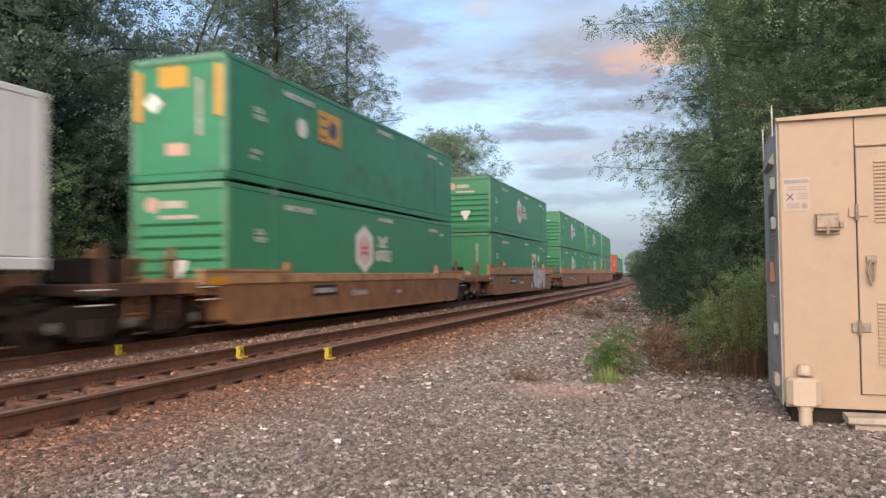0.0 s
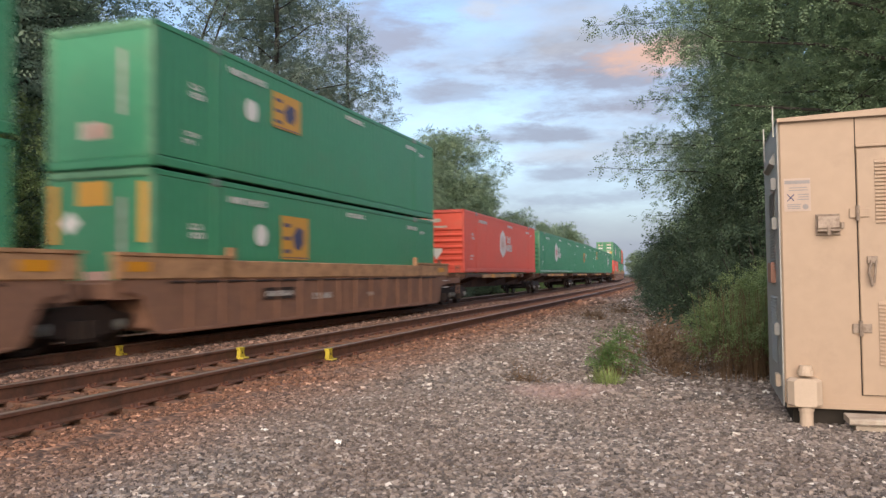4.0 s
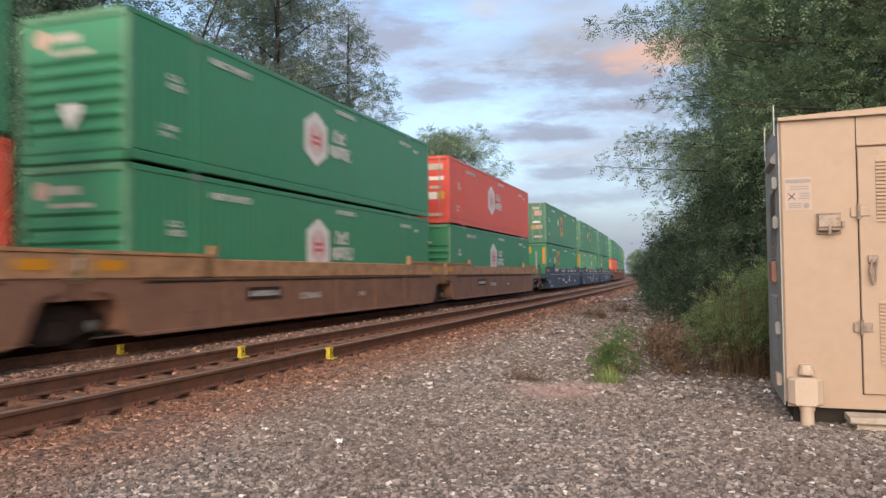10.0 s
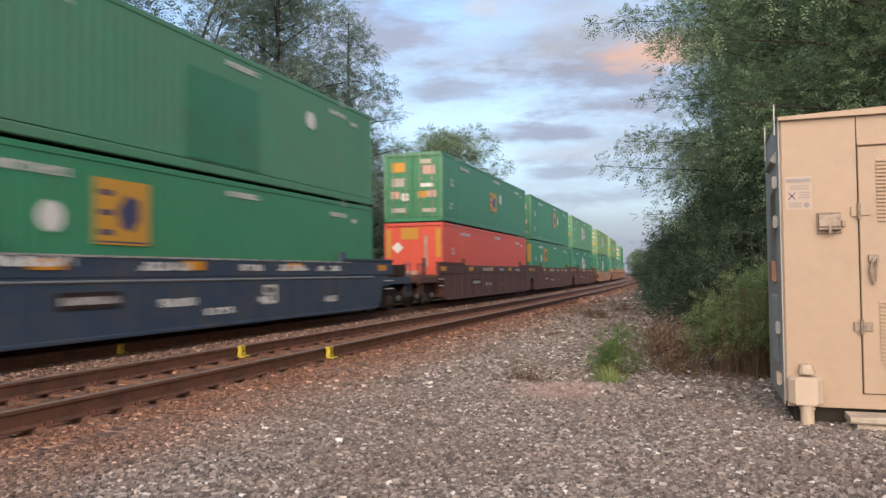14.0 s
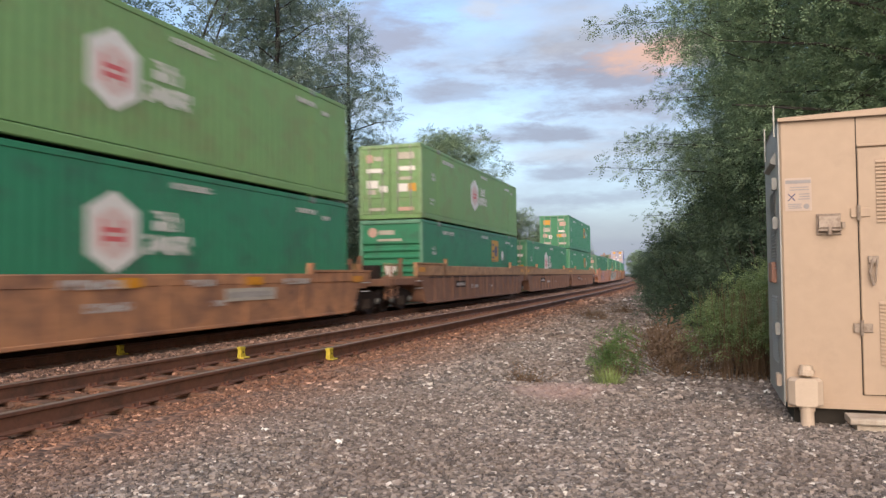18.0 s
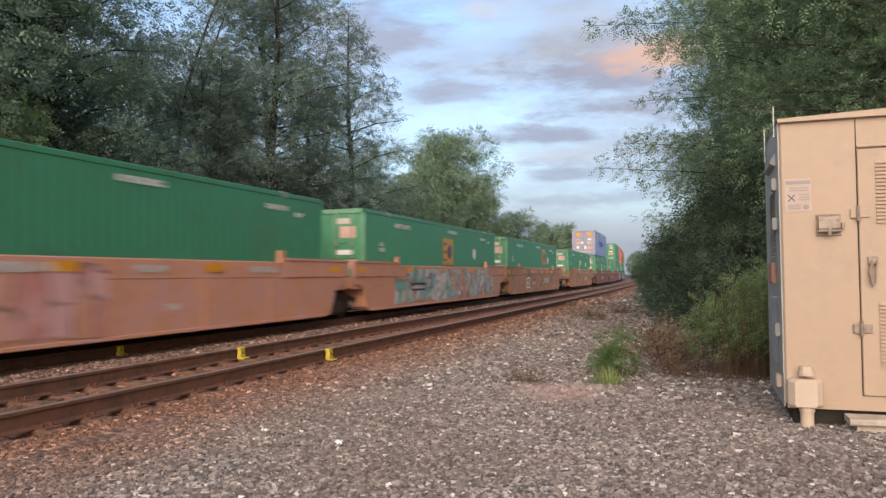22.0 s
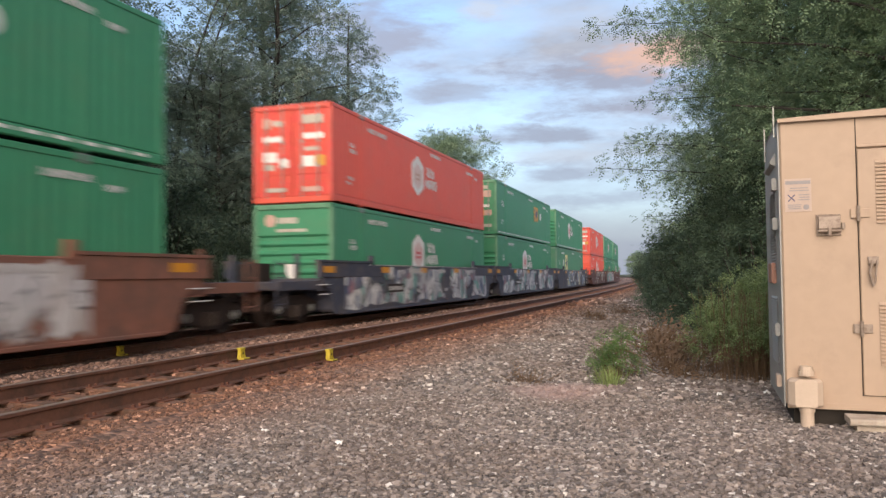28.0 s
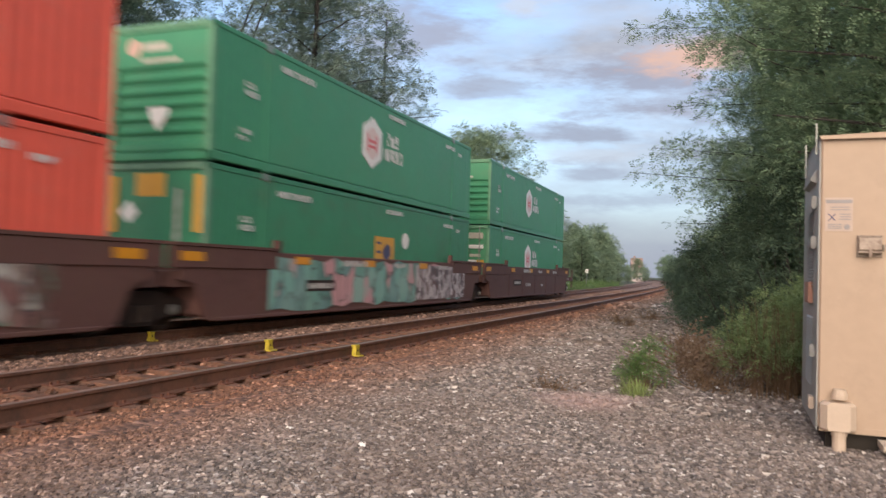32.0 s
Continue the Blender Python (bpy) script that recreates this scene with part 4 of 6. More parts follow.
SPRAYS = {
    "grey": spray_material("grey_white_spray_paint", [(0.50, 0.50, 0.52), (0.64, 0.63, 0.62), (0.20, 0.19, 0.22), (0.42, 0.43, 0.46), (0.34, 0.17, 0.19), (0.66, 0.65, 0.62), (0.10, 0.13, 0.22), (0.16, 0.34, 0.30)], 1.7, 0.57),
    "multi": spray_material("many_coloured_spray_paint", [(0.52, 0.45, 0.37), (0.14, 0.34, 0.27), (0.62, 0.56, 0.50), (0.50, 0.25, 0.09), (0.24, 0.20, 0.22), (0.56, 0.50, 0.42), (0.30, 0.40, 0.42)], 1.7, 0.6),
    "teal": spray_material("teal_pink_spray_paint", [(0.15, 0.32, 0.27), (0.19, 0.38, 0.33), (0.26, 0.41, 0.36), (0.15, 0.28, 0.27), (0.52, 0.29, 0.30), (0.11, 0.24, 0.21)], 1.0, 0.75),
    "pale": spray_material("pale_spray_paint", [(0.40, 0.38, 0.34), (0.22, 0.13, 0.11), (0.44, 0.42, 0.38), (0.5, 0.47, 0.44), (0.16, 0.26, 0.19), (0.20, 0.10, 0.09)], 1.7, 0.5),
    "blue": spray_material("blue_grey_spray_paint", [(0.10, 0.12, 0.22), (0.36, 0.40, 0.47), (0.50, 0.51, 0.53), (0.45, 0.42, 0.22), (0.07, 0.08, 0.14), (0.22, 0.34, 0.40)], 1.5, 0.53),
    "rose": spray_material("pink_spray_paint", [(0.52, 0.26, 0.24), (0.50, 0.22, 0.13), (0.56, 0.31, 0.30), (0.49, 0.24, 0.15), (0.46, 0.20, 0.16), (0.52, 0.27, 0.2)], 0.8),
    "patch": spray_material("pale_grey_spray_paint", [(0.50, 0.49, 0.48), (0.58, 0.56, 0.54), (0.42, 0.36, 0.33), (0.52, 0.5, 0.5)], 1.0),
    "script": spray_material("black_white_spray_paint", [(0.55, 0.50, 0.50), (0.09, 0.07, 0.08), (0.45, 0.40, 0.41), (0.14, 0.08, 0.08)], 3.0, 0.75),
}
SILLS = {
    "tan": mat("tan_rusty_paint", (0.30, 0.155, 0.075), 0.7, 0.1, 0.2, 0.8, 0.15, 20, dirt=(0.17, 0.085, 0.05)),
    "brown": mat("brown_rusty_paint", (0.265, 0.142, 0.092), 0.75, 0.1, 0.25, 0.8, 0.15, 20, dirt=(0.20, 0.11, 0.08)),
    "maroon": mat("dark_maroon_paint", (0.12, 0.058, 0.05), 0.7, 0.1, 0.2, 0.8, 0.12, 20, dirt=(0.12, 0.065, 0.05)),
    "navy": mat("dark_navy_paint", (0.045, 0.072, 0.115), 0.6, 0.1, 0.2, 0.8, 0.1, 20, dirt=(0.085, 0.085, 0.09), dirt_amount=0.3),
    "slate": mat("dull_navy_paint", (0.06, 0.066, 0.095), 0.65, 0.1, 0.2, 0.8, 0.1, 20, dirt=(0.12, 0.10, 0.095), dirt_amount=0.35),
    "orange": mat("orange_brown_paint", (0.48, 0.24, 0.125), 0.65, 0.1, 0.25, 0.8, 0.12, 20, dirt=(0.20, 0.11, 0.08), dirt_amount=0.36),
    "salmon": mat("faded_orange_paint", (0.55, 0.26, 0.14), 0.7, 0.1, 0.18, 0.8, 0.12, 20, dirt=(0.52, 0.28, 0.24), dirt_amount=0.45),
    "russet": mat("reddish_brown_paint", (0.25, 0.11, 0.075), 0.7, 0.1, 0.2, 0.8, 0.12, 20, dirt=(0.15, 0.085, 0.065), dirt_amount=0.4),
    "soot": mat("sooty_brown_paint", (0.07, 0.042, 0.034), 0.75, 0.1, 0.3, 0.8, 0.15, 20, dirt=(0.16, 0.08, 0.05)),
}
SILL_WORDS = {"tan": "tan", "brown": "rusty brown", "maroon": "dark maroon", "navy": "dark blue", "slate": "dull navy", "orange": "orange-brown", "salmon": "faded orange", "russet": "reddish-brown", "soot": "sooty brown"}
CHORDS = {"tan": mat("worn_tan_chord", (0.50, 0.29, 0.15), 0.65, 0.1, 0.2, 1.5, dirt=(0.26, 0.14, 0.08))}


def well_unit(color, chord, spray, ribs, first, last, sign_text="", top=1.70):
    """One unit of a deep-well container car. y = 0 is where the container's near end rests; the well runs along +y."""
    m = SILLS[color]
    mc = CHORDS.get(chord, m)
    extra = {"": "", "grey": " with grey and white spray paint", "multi": " with many-coloured spray paint", "teal": " with teal and pink spray paint", "pale": " with pale spray paint", "blue": " with blue and grey spray paint", "rose": " with faded pink spray paint", "patch": " with a pale grey sprayed patch"}[spray]
    car = thing("well_car", "%s steel well car unit%s" % (SILL_WORDS[color], extra), "rail car", "well cars of the train")
    C = lambda key, build: common(key, build, m)
    x0, x1 = W + 0.10, W + 0.17
    pm = m if color in ("orange", "salmon", "russet") else STEEL if color == "navy" else DARK
    bars = STENCIL_BRIGHT if color == "navy" else STENCIL_DULL
    for s in (-1, 1):
        a, b = (x0, x1) if s > 0 else (-x1, -x0)
        def sill():
            pts = [(-0.1, 0.30), (0.25, 0.27), (L - 0.25, 0.27), (L + 0.1, 0.30), (L + 0.45, 1.0), (L + 0.9, 1.1), (L + 0.9, 1.32), (-0.9, 1.32), (-0.9, 1.1), (-0.45, 1.0)]
            return Geo().poly([(a, yy, zz) for yy, zz in pts], (b - a, 0, 0))
        part("side_sill", C("sill%d" % s, sill), m, car)
        part("top_chord", common("chord%d%.2f" % (s, top), lambda: Geo().box(a - 0.02, 2.0, 1.31 - (1.7 - top) * 0.5, b + (0.014 if mc is m else 0.035), L - 2.0, top, 0.02), mc), mc, car)
        # pale strip that paints the highlight along the chord's top edge
        if color in ("navy", "slate") and s > 0:
            part("worn_edge", common("wornedge%.2f" % top, lambda: Geo().box(b + 0.012, 2.05, top - 0.035, b + 0.04, L - 2.05, top + 0.004), STENCIL_DULL), STENCIL_DULL, car, "pale strip drawn as a highlight along the top chord")
        part("bottom_chord", C("lower%d" % s, lambda: Geo().box(a - 0.03, 0.2, 0.25, b + 0.025, L - 0.2, 0.33, 0.015)), m, car)
        for y in (-1.15, L - 2.3):
            part("raised_end", common("raised%d%.1f%.2f" % (s, y, top), lambda: Geo().box(a - 0.02, y, 1.31 - (1.7 - top) * 0.5, b + 0.035, y + 3.45, top + 0.04, 0.02).box(a - 0.05, y - 0.02, top + 0.04, b + 0.06, y + 3.5, top + 0.10), mc), mc, car)
        for y in (2.32, L - 2.46):
            part("guide", common("guide%d%.1f%.2f" % (s, y, top), lambda: Geo().poly([(a - 0.01, y - 0.09, top - 0.04), (a - 0.01, y + 0.09, top - 0.04), (a - 0.01, y + 0.12, top + 0.28), (a - 0.01, y - 0.05, top + 0.28)], (b - a + 0.05, 0, 0)), mc), mc, car, "container guide casting")
        # pipe whose dark colour draws the shadow line below the chord; pale on navy
        if chord or color == "navy":
            part("brake_pipe", common("pipe%d" % s, lambda: Geo().tube((b if s > 0 else a, 0.3, 1.25), (b if s > 0 else a, L - 0.3, 1.25), 0.03, n=6), pm), pm, car)
        for y in (1.5, L - 2.3):
            part("lift_pocket", common("pocket%d%.1f" % (s, y), lambda: Geo().poly([(b - 0.002, y, 0.62), (b - 0.002, y + 0.7, 0.62), (b - 0.002, y + 0.82, 0.7), (b - 0.002, y + 0.7, 0.8), (b - 0.002, y, 0.8), (b - 0.002, y - 0.1, 0.7)], (0.012, 0, 0)), m), m, car, "oval lifting pocket")
        for y in (2.9, 5.4, L / 2, L - 5.4, L - 2.9):
            part("web_post", common("webpost%d" % s, lambda: Geo().box(b - 0.002 if s > 0 else a - 0.04, -0.09, 0.32, b + 0.022 if s > 0 else a + 0.002, 0.09, 1.31, 0.01), m), m, car, at=(0, y, 0))
        if s > 0:
            pale = color in ("orange", "russet")
            pa, pb = (9.9, 11.9) if color == "orange" else (5.6, 8.0) if pale else (3.6, 5.0)
            sheet, words = (DECAL_AGED, DECAL_DULL) if pale else (DARK, STENCIL_DULL)
            part("reporting_panel", common("reporting" + color, lambda: Geo().box(b + 0.023, pa, 0.80, b + 0.030, pb, 1.08), sheet), sheet, car, "panel with worn reporting marks")
            part("lettering_bar", common("reportword" + color, lambda: bar(b + 0.031, pa + 0.1, 0.87, pb - pa - 0.2, 0.13), words), words, car)
        if color == "orange" and top > 1.5:
            for y0, y1 in ((2.6, 4.9), (6.0, 8.2), (9.0, 10.7), (11.4, 12.3)):
                part("top_pad", common("pad%d%.1f" % (s, y0), lambda: Geo().box(a - 0.03, y0, top, b + 0.03, y1, top + 0.085, 0.03), SILLS["salmon"]), SILLS["salmon"], car, "pale rubbed pad on the top edge")
        if ribs and s > 0:
            rib = C("rib", lambda: Geo().box(0, -0.035, 0.34, 0.045, 0.035, 1.30))
            for i in range(14):
                part("stiffener", rib, m, car, at=(b - 0.003, 0.9 + i * (L - 1.8) / 13, 0))
    for y in (0.0, 5.2, L - 5.6, L - 0.5):
        part("floor_beam", C("floorbeam", lambda: Geo().box(-x0, 0.0, 0.33, x0, 0.5, 0.55)), m, car, at=(0, y, 0))
    for y, sg in ((0.0, -1), (L, 1)):
        part("end_platform", C("platform%d" % sg, lambda: Geo().box(-x0, min(y, y + sg * 1.15), 0.95, x0, max(y, y + sg * 1.15), 1.25, 0.03).box(-0.4, min(y, y + sg * 1.45), 0.82, 0.4, max(y, y + sg * 1.45), 1.05)), m, car)
        part("bulkhead", C("bulk%d" % sg, lambda: Geo().box(-x0, y + sg * 0.16 - 0.04, 0.4, x0, y + sg * 0.16 + 0.04, 1.30)), m, car)
    # lettering bars and lights' reflectors on the chord
    for k, (d, y, z, w, h) in enumerate(((0.037, 5.4, 1.44, 1.5, 0.16), (0.037, 8.6, 1.44, 0.9, 0.14), (0.037, 12.2, 1.44, 1.3, 0.14), (0.002, 6.0, 0.74, 1.1, 0.16), (0.002, 9.4, 0.72, 0.5, 0.12))):
        if chord and d > 0.01:
            continue
        part("lettering_bar", common("carword%d%.1f" % (k, top), lambda: bar(x1 + d, y, z - (1.7 - top if d > 0.01 else 0), w, h), bars), bars, car)
    refl = common("reflector", lambda: Geo().box(0, -0.33, -0.09, 0.006, 0.33, 0.09), DECAL_ORANGE)
    for y in ((-0.6, L + 0.3) if chord else (-0.6, 3.4, 7.0, 11.0, L + 0.3)):
        part("reflector", refl, DECAL_ORANGE, car, at=(x1 + 0.036, y, top - 0.16))
    if color == "navy":
        for k, (y, z, w, h) in enumerate(((0.6, 0.36, 0.9, 0.10), (7.4, 0.52, 1.0, 0.14), (12.6, 0.6, 0.7, 0.16), (-0.2, 0.62, 0.5, 0.2), (2.3, 1.5, 1.6, 0.16), (10.2, 1.44, 1.4, 0.15))):
            part("lettering_bar", common("bluecarword%d" % k, lambda: bar(x1 + (0.040 if z > 1.3 else 0.024), y, z, w, h), bars), bars, car)
    if spray:
        rnd = random.Random(spray + color + str(first))
        out = 0.040 if chord else 0.026
        def blob():
            n = 26
            y0, y1 = {"rose": (3.2, 8.0), "patch": (9.4, 14.1), "blue": (4.0, L - 0.6), "grey": (0.4, L - 0.4)}.get(spray, (2.0, L - 1.2))
            upper = [(y0 + (y1 - y0) * i / n, top - 0.03 - rnd.uniform(0.0, 0.14)) for i in range(n + 1)]
            lower = [(y0 + (y1 - y0) * i / n, max(0.34, 0.36 + rnd.uniform(-0.06, 0.14))) for i in range(n + 1)]
            g = Geo()
            for i in range(n):
                g.add([(x1 + out, *lower[i]), (x1 + out, *lower[i + 1]), (x1 + out, *upper[i + 1]), (x1 + out, *upper[i])], [(0, 1, 2, 3)])
            return g
        part("spray_painting", blob(), SPRAYS[spray], car, "sprayed letters and fields that cannot be read")
        if spray == "teal":
            part("spray_painting", Geo().box(x1 + 0.029, 10.4, 0.42, x1 + 0.033, 15.2, 1.56), SPRAYS["script"], car, "black and white sprayed script that cannot be read")
    if sign_text:
        cu = bpy.data.curves.new("letters", "FONT")
        cu.body, cu.size, cu.extrude = sign_text, 0.95 if sign_text == "EZ" else 0.66, 0.004
        tmp = bpy.data.objects.new("letters", cu)
        me = bpy.data.meshes.new_from_object(tmp)
        me.materials.append(DECAL)
        ob = part("painted_letters", me, DECAL, car, "large white painted letters")
        ob.matrix_basis = Matrix.Translation((x1 + 0.012, 4.2 if sign_text == "EZ" else 9.55, 0.52 if sign_text == "EZ" else 0.66)) @ Euler((radians(90), 0, radians(90))).to_matrix().to_4x4()
    if first:
        truck(car, -1.75)
        car_end(car, -1, m)
    else:
        truck(car, -1.48)
    if last:
        truck(car, L + 1.75)
        car_end(car, 1, m)
    return car


def car_end(car, sg, m):
    """Outer end of a car: platform, ladder stanchions, handrails, coupler and brake gear."""
    base = 0.0 if sg < 0 else L
    y = lambda d: base + sg * d
    x0 = W + 0.1
    part("end_beam", common("endbeam%d" % sg, lambda: Geo().box(-x0, min(y(1.1), y(3.05)), 1.0, x0, max(y(1.1), y(3.05)), 1.22, 0.03), m), m, car)
    part("coupler", common("coupler%d" % sg, lambda: Geo().box(-0.12, min(y(2.9), y(3.55)), 0.72, 0.12, max(y(2.9), y(3.55)), 0.98, 0.03).box(-0.2, min(y(3.3), y(3.52)), 0.68, 0.2, max(y(3.3), y(3.52)), 1.02, 0.05), DARK), DARK, car, "dark steel coupler")
    for s in (-1, 1):
        part("ladder", common("ladder%d%d" % (s, sg), lambda: ladder(s * (x0 - 0.05), y(2.9), 0.55, 1.75), m), m, car, "end ladder with rungs")
        part("stanchion", common("stan%d%d" % (s, sg), lambda: Geo().box(s * 1.0 - 0.06, y(1.5) - 0.06, 1.2, s * 1.0 + 0.06, y(1.5) + 0.06, 1.95, 0.015), m), m, car)
    part("brake_housing", common("brake%d" % sg, lambda: Geo().box(-0.35, min(y(1.6), y(2.2)), 1.22, 0.3, max(y(1.6), y(2.2)), 1.7, 0.05), DARK), DARK, car)
    part("brake_post", common("brakepost%d" % sg, lambda: Geo().tube((0.55, y(2.6), 1.22), (0.55, y(2.6), 1.7), 0.03), DARK), DARK, car)
    part("hose", common("hose%d" % sg, lambda: Geo().tube((0.3, y(3.0), 0.8), (0.25, y(3.3), 0.45), 0.025).tube((0.25, y(3.3), 0.45), (0.15, y(3.55), 0.42), 0.025), DARK), DARK, car)
    part("grab_iron", common("grab%d" % sg, lambda: Geo().tube((x0 + 0.09, y(0.55), 1.12), (x0 + 0.09, y(1.2), 1.12), 0.014, n=6).tube((x0 + 0.09, y(0.55), 0.86), (x0 + 0.09, y(1.2), 0.86), 0.014, n=6), DECAL), DECAL, car, "white grab irons")


def ladder(x, y, z0, z1):
    g = Geo()
    for d in (-0.2, 0.2):
        g.box(x - 0.02, y + d - 0.02, z0, x + 0.02, y + d + 0.02, z1)
    for i in range(4):
        z = z0 + 0.1 + i * (z1 - z0 - 0.2) / 3
        g.box(x - 0.015, y - 0.2, z, x + 0.015, y + 0.2, z + 0.03)
    return g


def spine_unit(color, first, last):
    """One unit of a spine car: a slim centre beam with cross arms."""
    m = SILLS[color]
    car = thing("spine_car", "slim %s spine car unit with cross arms" % SILL_WORDS[color], "rail car", "spine cars of the train")
    part("centre_beam", common("spine", lambda: Geo().box(-0.28, -0.3, 0.72, 0.28, L + 0.35, 1.18, 0.03), m), m, car)
    arm = common("arm", lambda: Geo().poly([(-W, 0, 1.40), (W, 0, 1.40), (W, 0, 1.22), (0.3, 0, 0.85), (-0.3, 0, 0.85), (-W, 0, 1.22)], (0, 0.45, 0)), m)
    for y in (0.1, 2.1, 7.6, 12.0, L - 0.6):
        part("cross_arm", arm, m, car, at=(0, y, 0))
    for s in (-1, 1):
        part("side_rail", common("spinerail%d" % s, lambda: Geo().box(s * (W - 0.1) - 0.1, 0.1, 1.24, s * (W - 0.1) + 0.1, 11.2, 1.40, 0.02), m), m, car)
    rust = CHORDS["tan"]
    part("side_plate", common("spineplate", lambda: Geo().box(W - 0.02, 3.0, 1.20, W + 0.03, 10.5, 1.36, 0.01), rust), rust, car, "rusty tan edge plate")
    refl = common("reflector", lambda: Geo().box(0, -0.33, -0.09, 0.006, 0.33, 0.09), DECAL_ORANGE)
    for y in (5.0, 9.5):
        part("reflector", refl, DECAL_ORANGE, car, at=(W + 0.033, y, 1.28))
    truck(car, -0.3)
    if last:
        truck(car, L + 1.2)
        car_end(car, 1, m)
    return car


# where each unit's near end stands at the start, in metres along the track, and what it carries
UNITS = [
    (-6.83, "spine", "soot", "", "", 0, [("white", "plain", "", 0, 0)]),
    (14.23, "well", "tan", "tan", "", 0, [("green", "nose", "hex", 7.3, 0), ("teal", "stripes", "emp", 5.0, 0)]),
    (37.28, "well", "tan", "tan", "patch", 0, [("green", "plain", "cream", 11.3, 0), ("green", "nose", "hex", 7.0, 0)]),
    (60.38, "well", "brown", "tan", "", 1, [("green", "nose", "hex", 7.0, 0), ("green", "nose", "hex", 7.0, 0)]),
    (79.74, "well", "brown", "tan", "", 1, [("green", "nose", "hex", 7.3, 0), ("green", "nose", "hex", 7.0, 0)]),
    (99.03, "well", "brown", "tan", "", 1, [("green", "stripes", "emp", 5.4, 0), ("green", "plain", "emp", 5.0, 0)]),
    (119.64, "spine", "soot", "", "", 0, [("red", "nose", "hex", 7.3, 0)]),
    (137.84, "spine", "soot", "", "", 0, [("green", "nose", "hex", 7.1, 1)]),
    (154.54, "spine", "soot", "", "", 0, [("green", "stripes", "emp", 8.6, 0)]),
    (171.30, "spine", "soot", "", "", 0, [("green", "stripes", "emp", 5.6, 0)]),
    (188.03, "spine", "soot", "", "", 0, [("green", "nose", "hex", 6.7, 0)]),
    (208.88, "well", "brown", "tan", "", 0, [("red", "nose", "hex", 7.0, 0), ("green", "door", "hex", 7.3, 0)]),
    (227.54, "well", "brown", "tan", "", 0, [("green", "nose", "hex", 7.3, 0), ("green", "nose", "hex", 7.2, 0)]),
    (246.62, "well", "brown", "tan", "", 0, [("green", "nose", "hex", 7.3, 0), ("red", "door", "hex", 7.0, 0)]),
    (269.45, "well", "navy", "", "", 0, [("green", "stripes", "emp", 5.2, 0), ("muted_green", "door", "emp", 7.0, 0)]),
    (288.87, "well", "navy", "", "", 0, [("pale_green", "stripes", "emp", 8.1, 0), ("muted_green", "door", "emp", 8.0, 0)]),
    (307.72, "well", "navy", "", "", 0, [("green", "nose", "emp", 5.25, 0), ("muted_green", "door", "disc", 0, 0)]),
    (331.15, "well", "maroon", "", "", 1, [("red", "stripes", "", 0, 0), ("green", "door", "emp", 8.3, 0)]),
    (349.46, "well", "maroon", "", "", 1, [("green", "stripes", "emp", 5.0, 0), ("green", "door", "emp", 9.0, 0)]),
    (368.55, "well", "maroon", "", "", 1, [("teal", "nose", "hex", 7.3, 0), ("pale_green", "door", "hex", 7.3, 0)]),
    (391.35, "well", "orange", "", "", 0, [("teal", "nose", "hex", 6.85, 0), ("lime_green", "door", "hex", 6.85, 0)]),
    (414.14, "well", "brown", "tan", "", 1, [("teal", "nose", "emp", 11.0, 0), ("lime_green", "door", "hex", 7.3, 0)]),
    (433.46, "well", "brown", "tan", "", 1, [("green", "door", "hex", 6.7, 0)]),
    (452.22, "well", "brown", "tan", "", 1, [("green", "door", "emp", 10.7, 0), ("green", "door", "emp", 10.7, 0)]),
    (475.59, "well", "salmon", "", "rose", 0, [("deep_green", "door", "", 0, 0)]),
    (494.61, "well", "salmon", "", "multi", 0, [("green", "door", "emp", 8.4, 0)]),
    (513.87, "well", "orange", "", "", 0, [("green", "door", "emp", 11.0, 0)]),
    (537.09, "well", "orange", "", "", 0, [("green", "door", "cream", 8.05, 0)]),
    (560.23, "well", "russet", "", "", 0, [("green", "door", "cream", 8.4, 0), ("blue", "door", "band", 0, 0)]),
    (579.37, "well", "russet", "", "", 0, [("pale_green", "plain", "cream", 5.0, 0)]),
    (598.92, "well", "russet", "", "patch", 0, [("green", "nose", "hex", 6.8, 0), ("green", "door", "emp", 10.7, 1)]),
    (622.26, "well", "slate", "", "grey", 0, [("green", "nose", "hex", 7.0, 0), ("red", "door", "hex", 7.0, 0)]),
    (641.34, "well", "slate", "", "grey", 0, [("green", "nose", "hex", 7.0, 0), ("green", "door", "emp", 10.7, 1)]),
    (660.61, "well", "slate", "", "blue", 0, [("muted_green", "plain", "cream", 5.05, 0), ("green", "nose", "hex", 7.0, 1)]),
    (684.53, "well", "maroon", "", "pale", 0, [("red", "nose", "hex", 7.0, 0), ("red", "door", "hex", 7.0, 0)]),
    (703.24, "well", "maroon", "", "teal", 0, [("deep_green", "stripes", "emp", 8.35, 0), ("green", "nose", "hex", 7.3, 0)]),
    (722.40, "well", "maroon", "", "", 0, [("green", "door", "hex", 7.0, 0), ("green", "nose", "hex", 7.0, 0)]),
]
OUTER = {1, 2, 3, 11, 14, 17, 20, 21, 24, 27, 28, 31, 34}
MOVERS = []


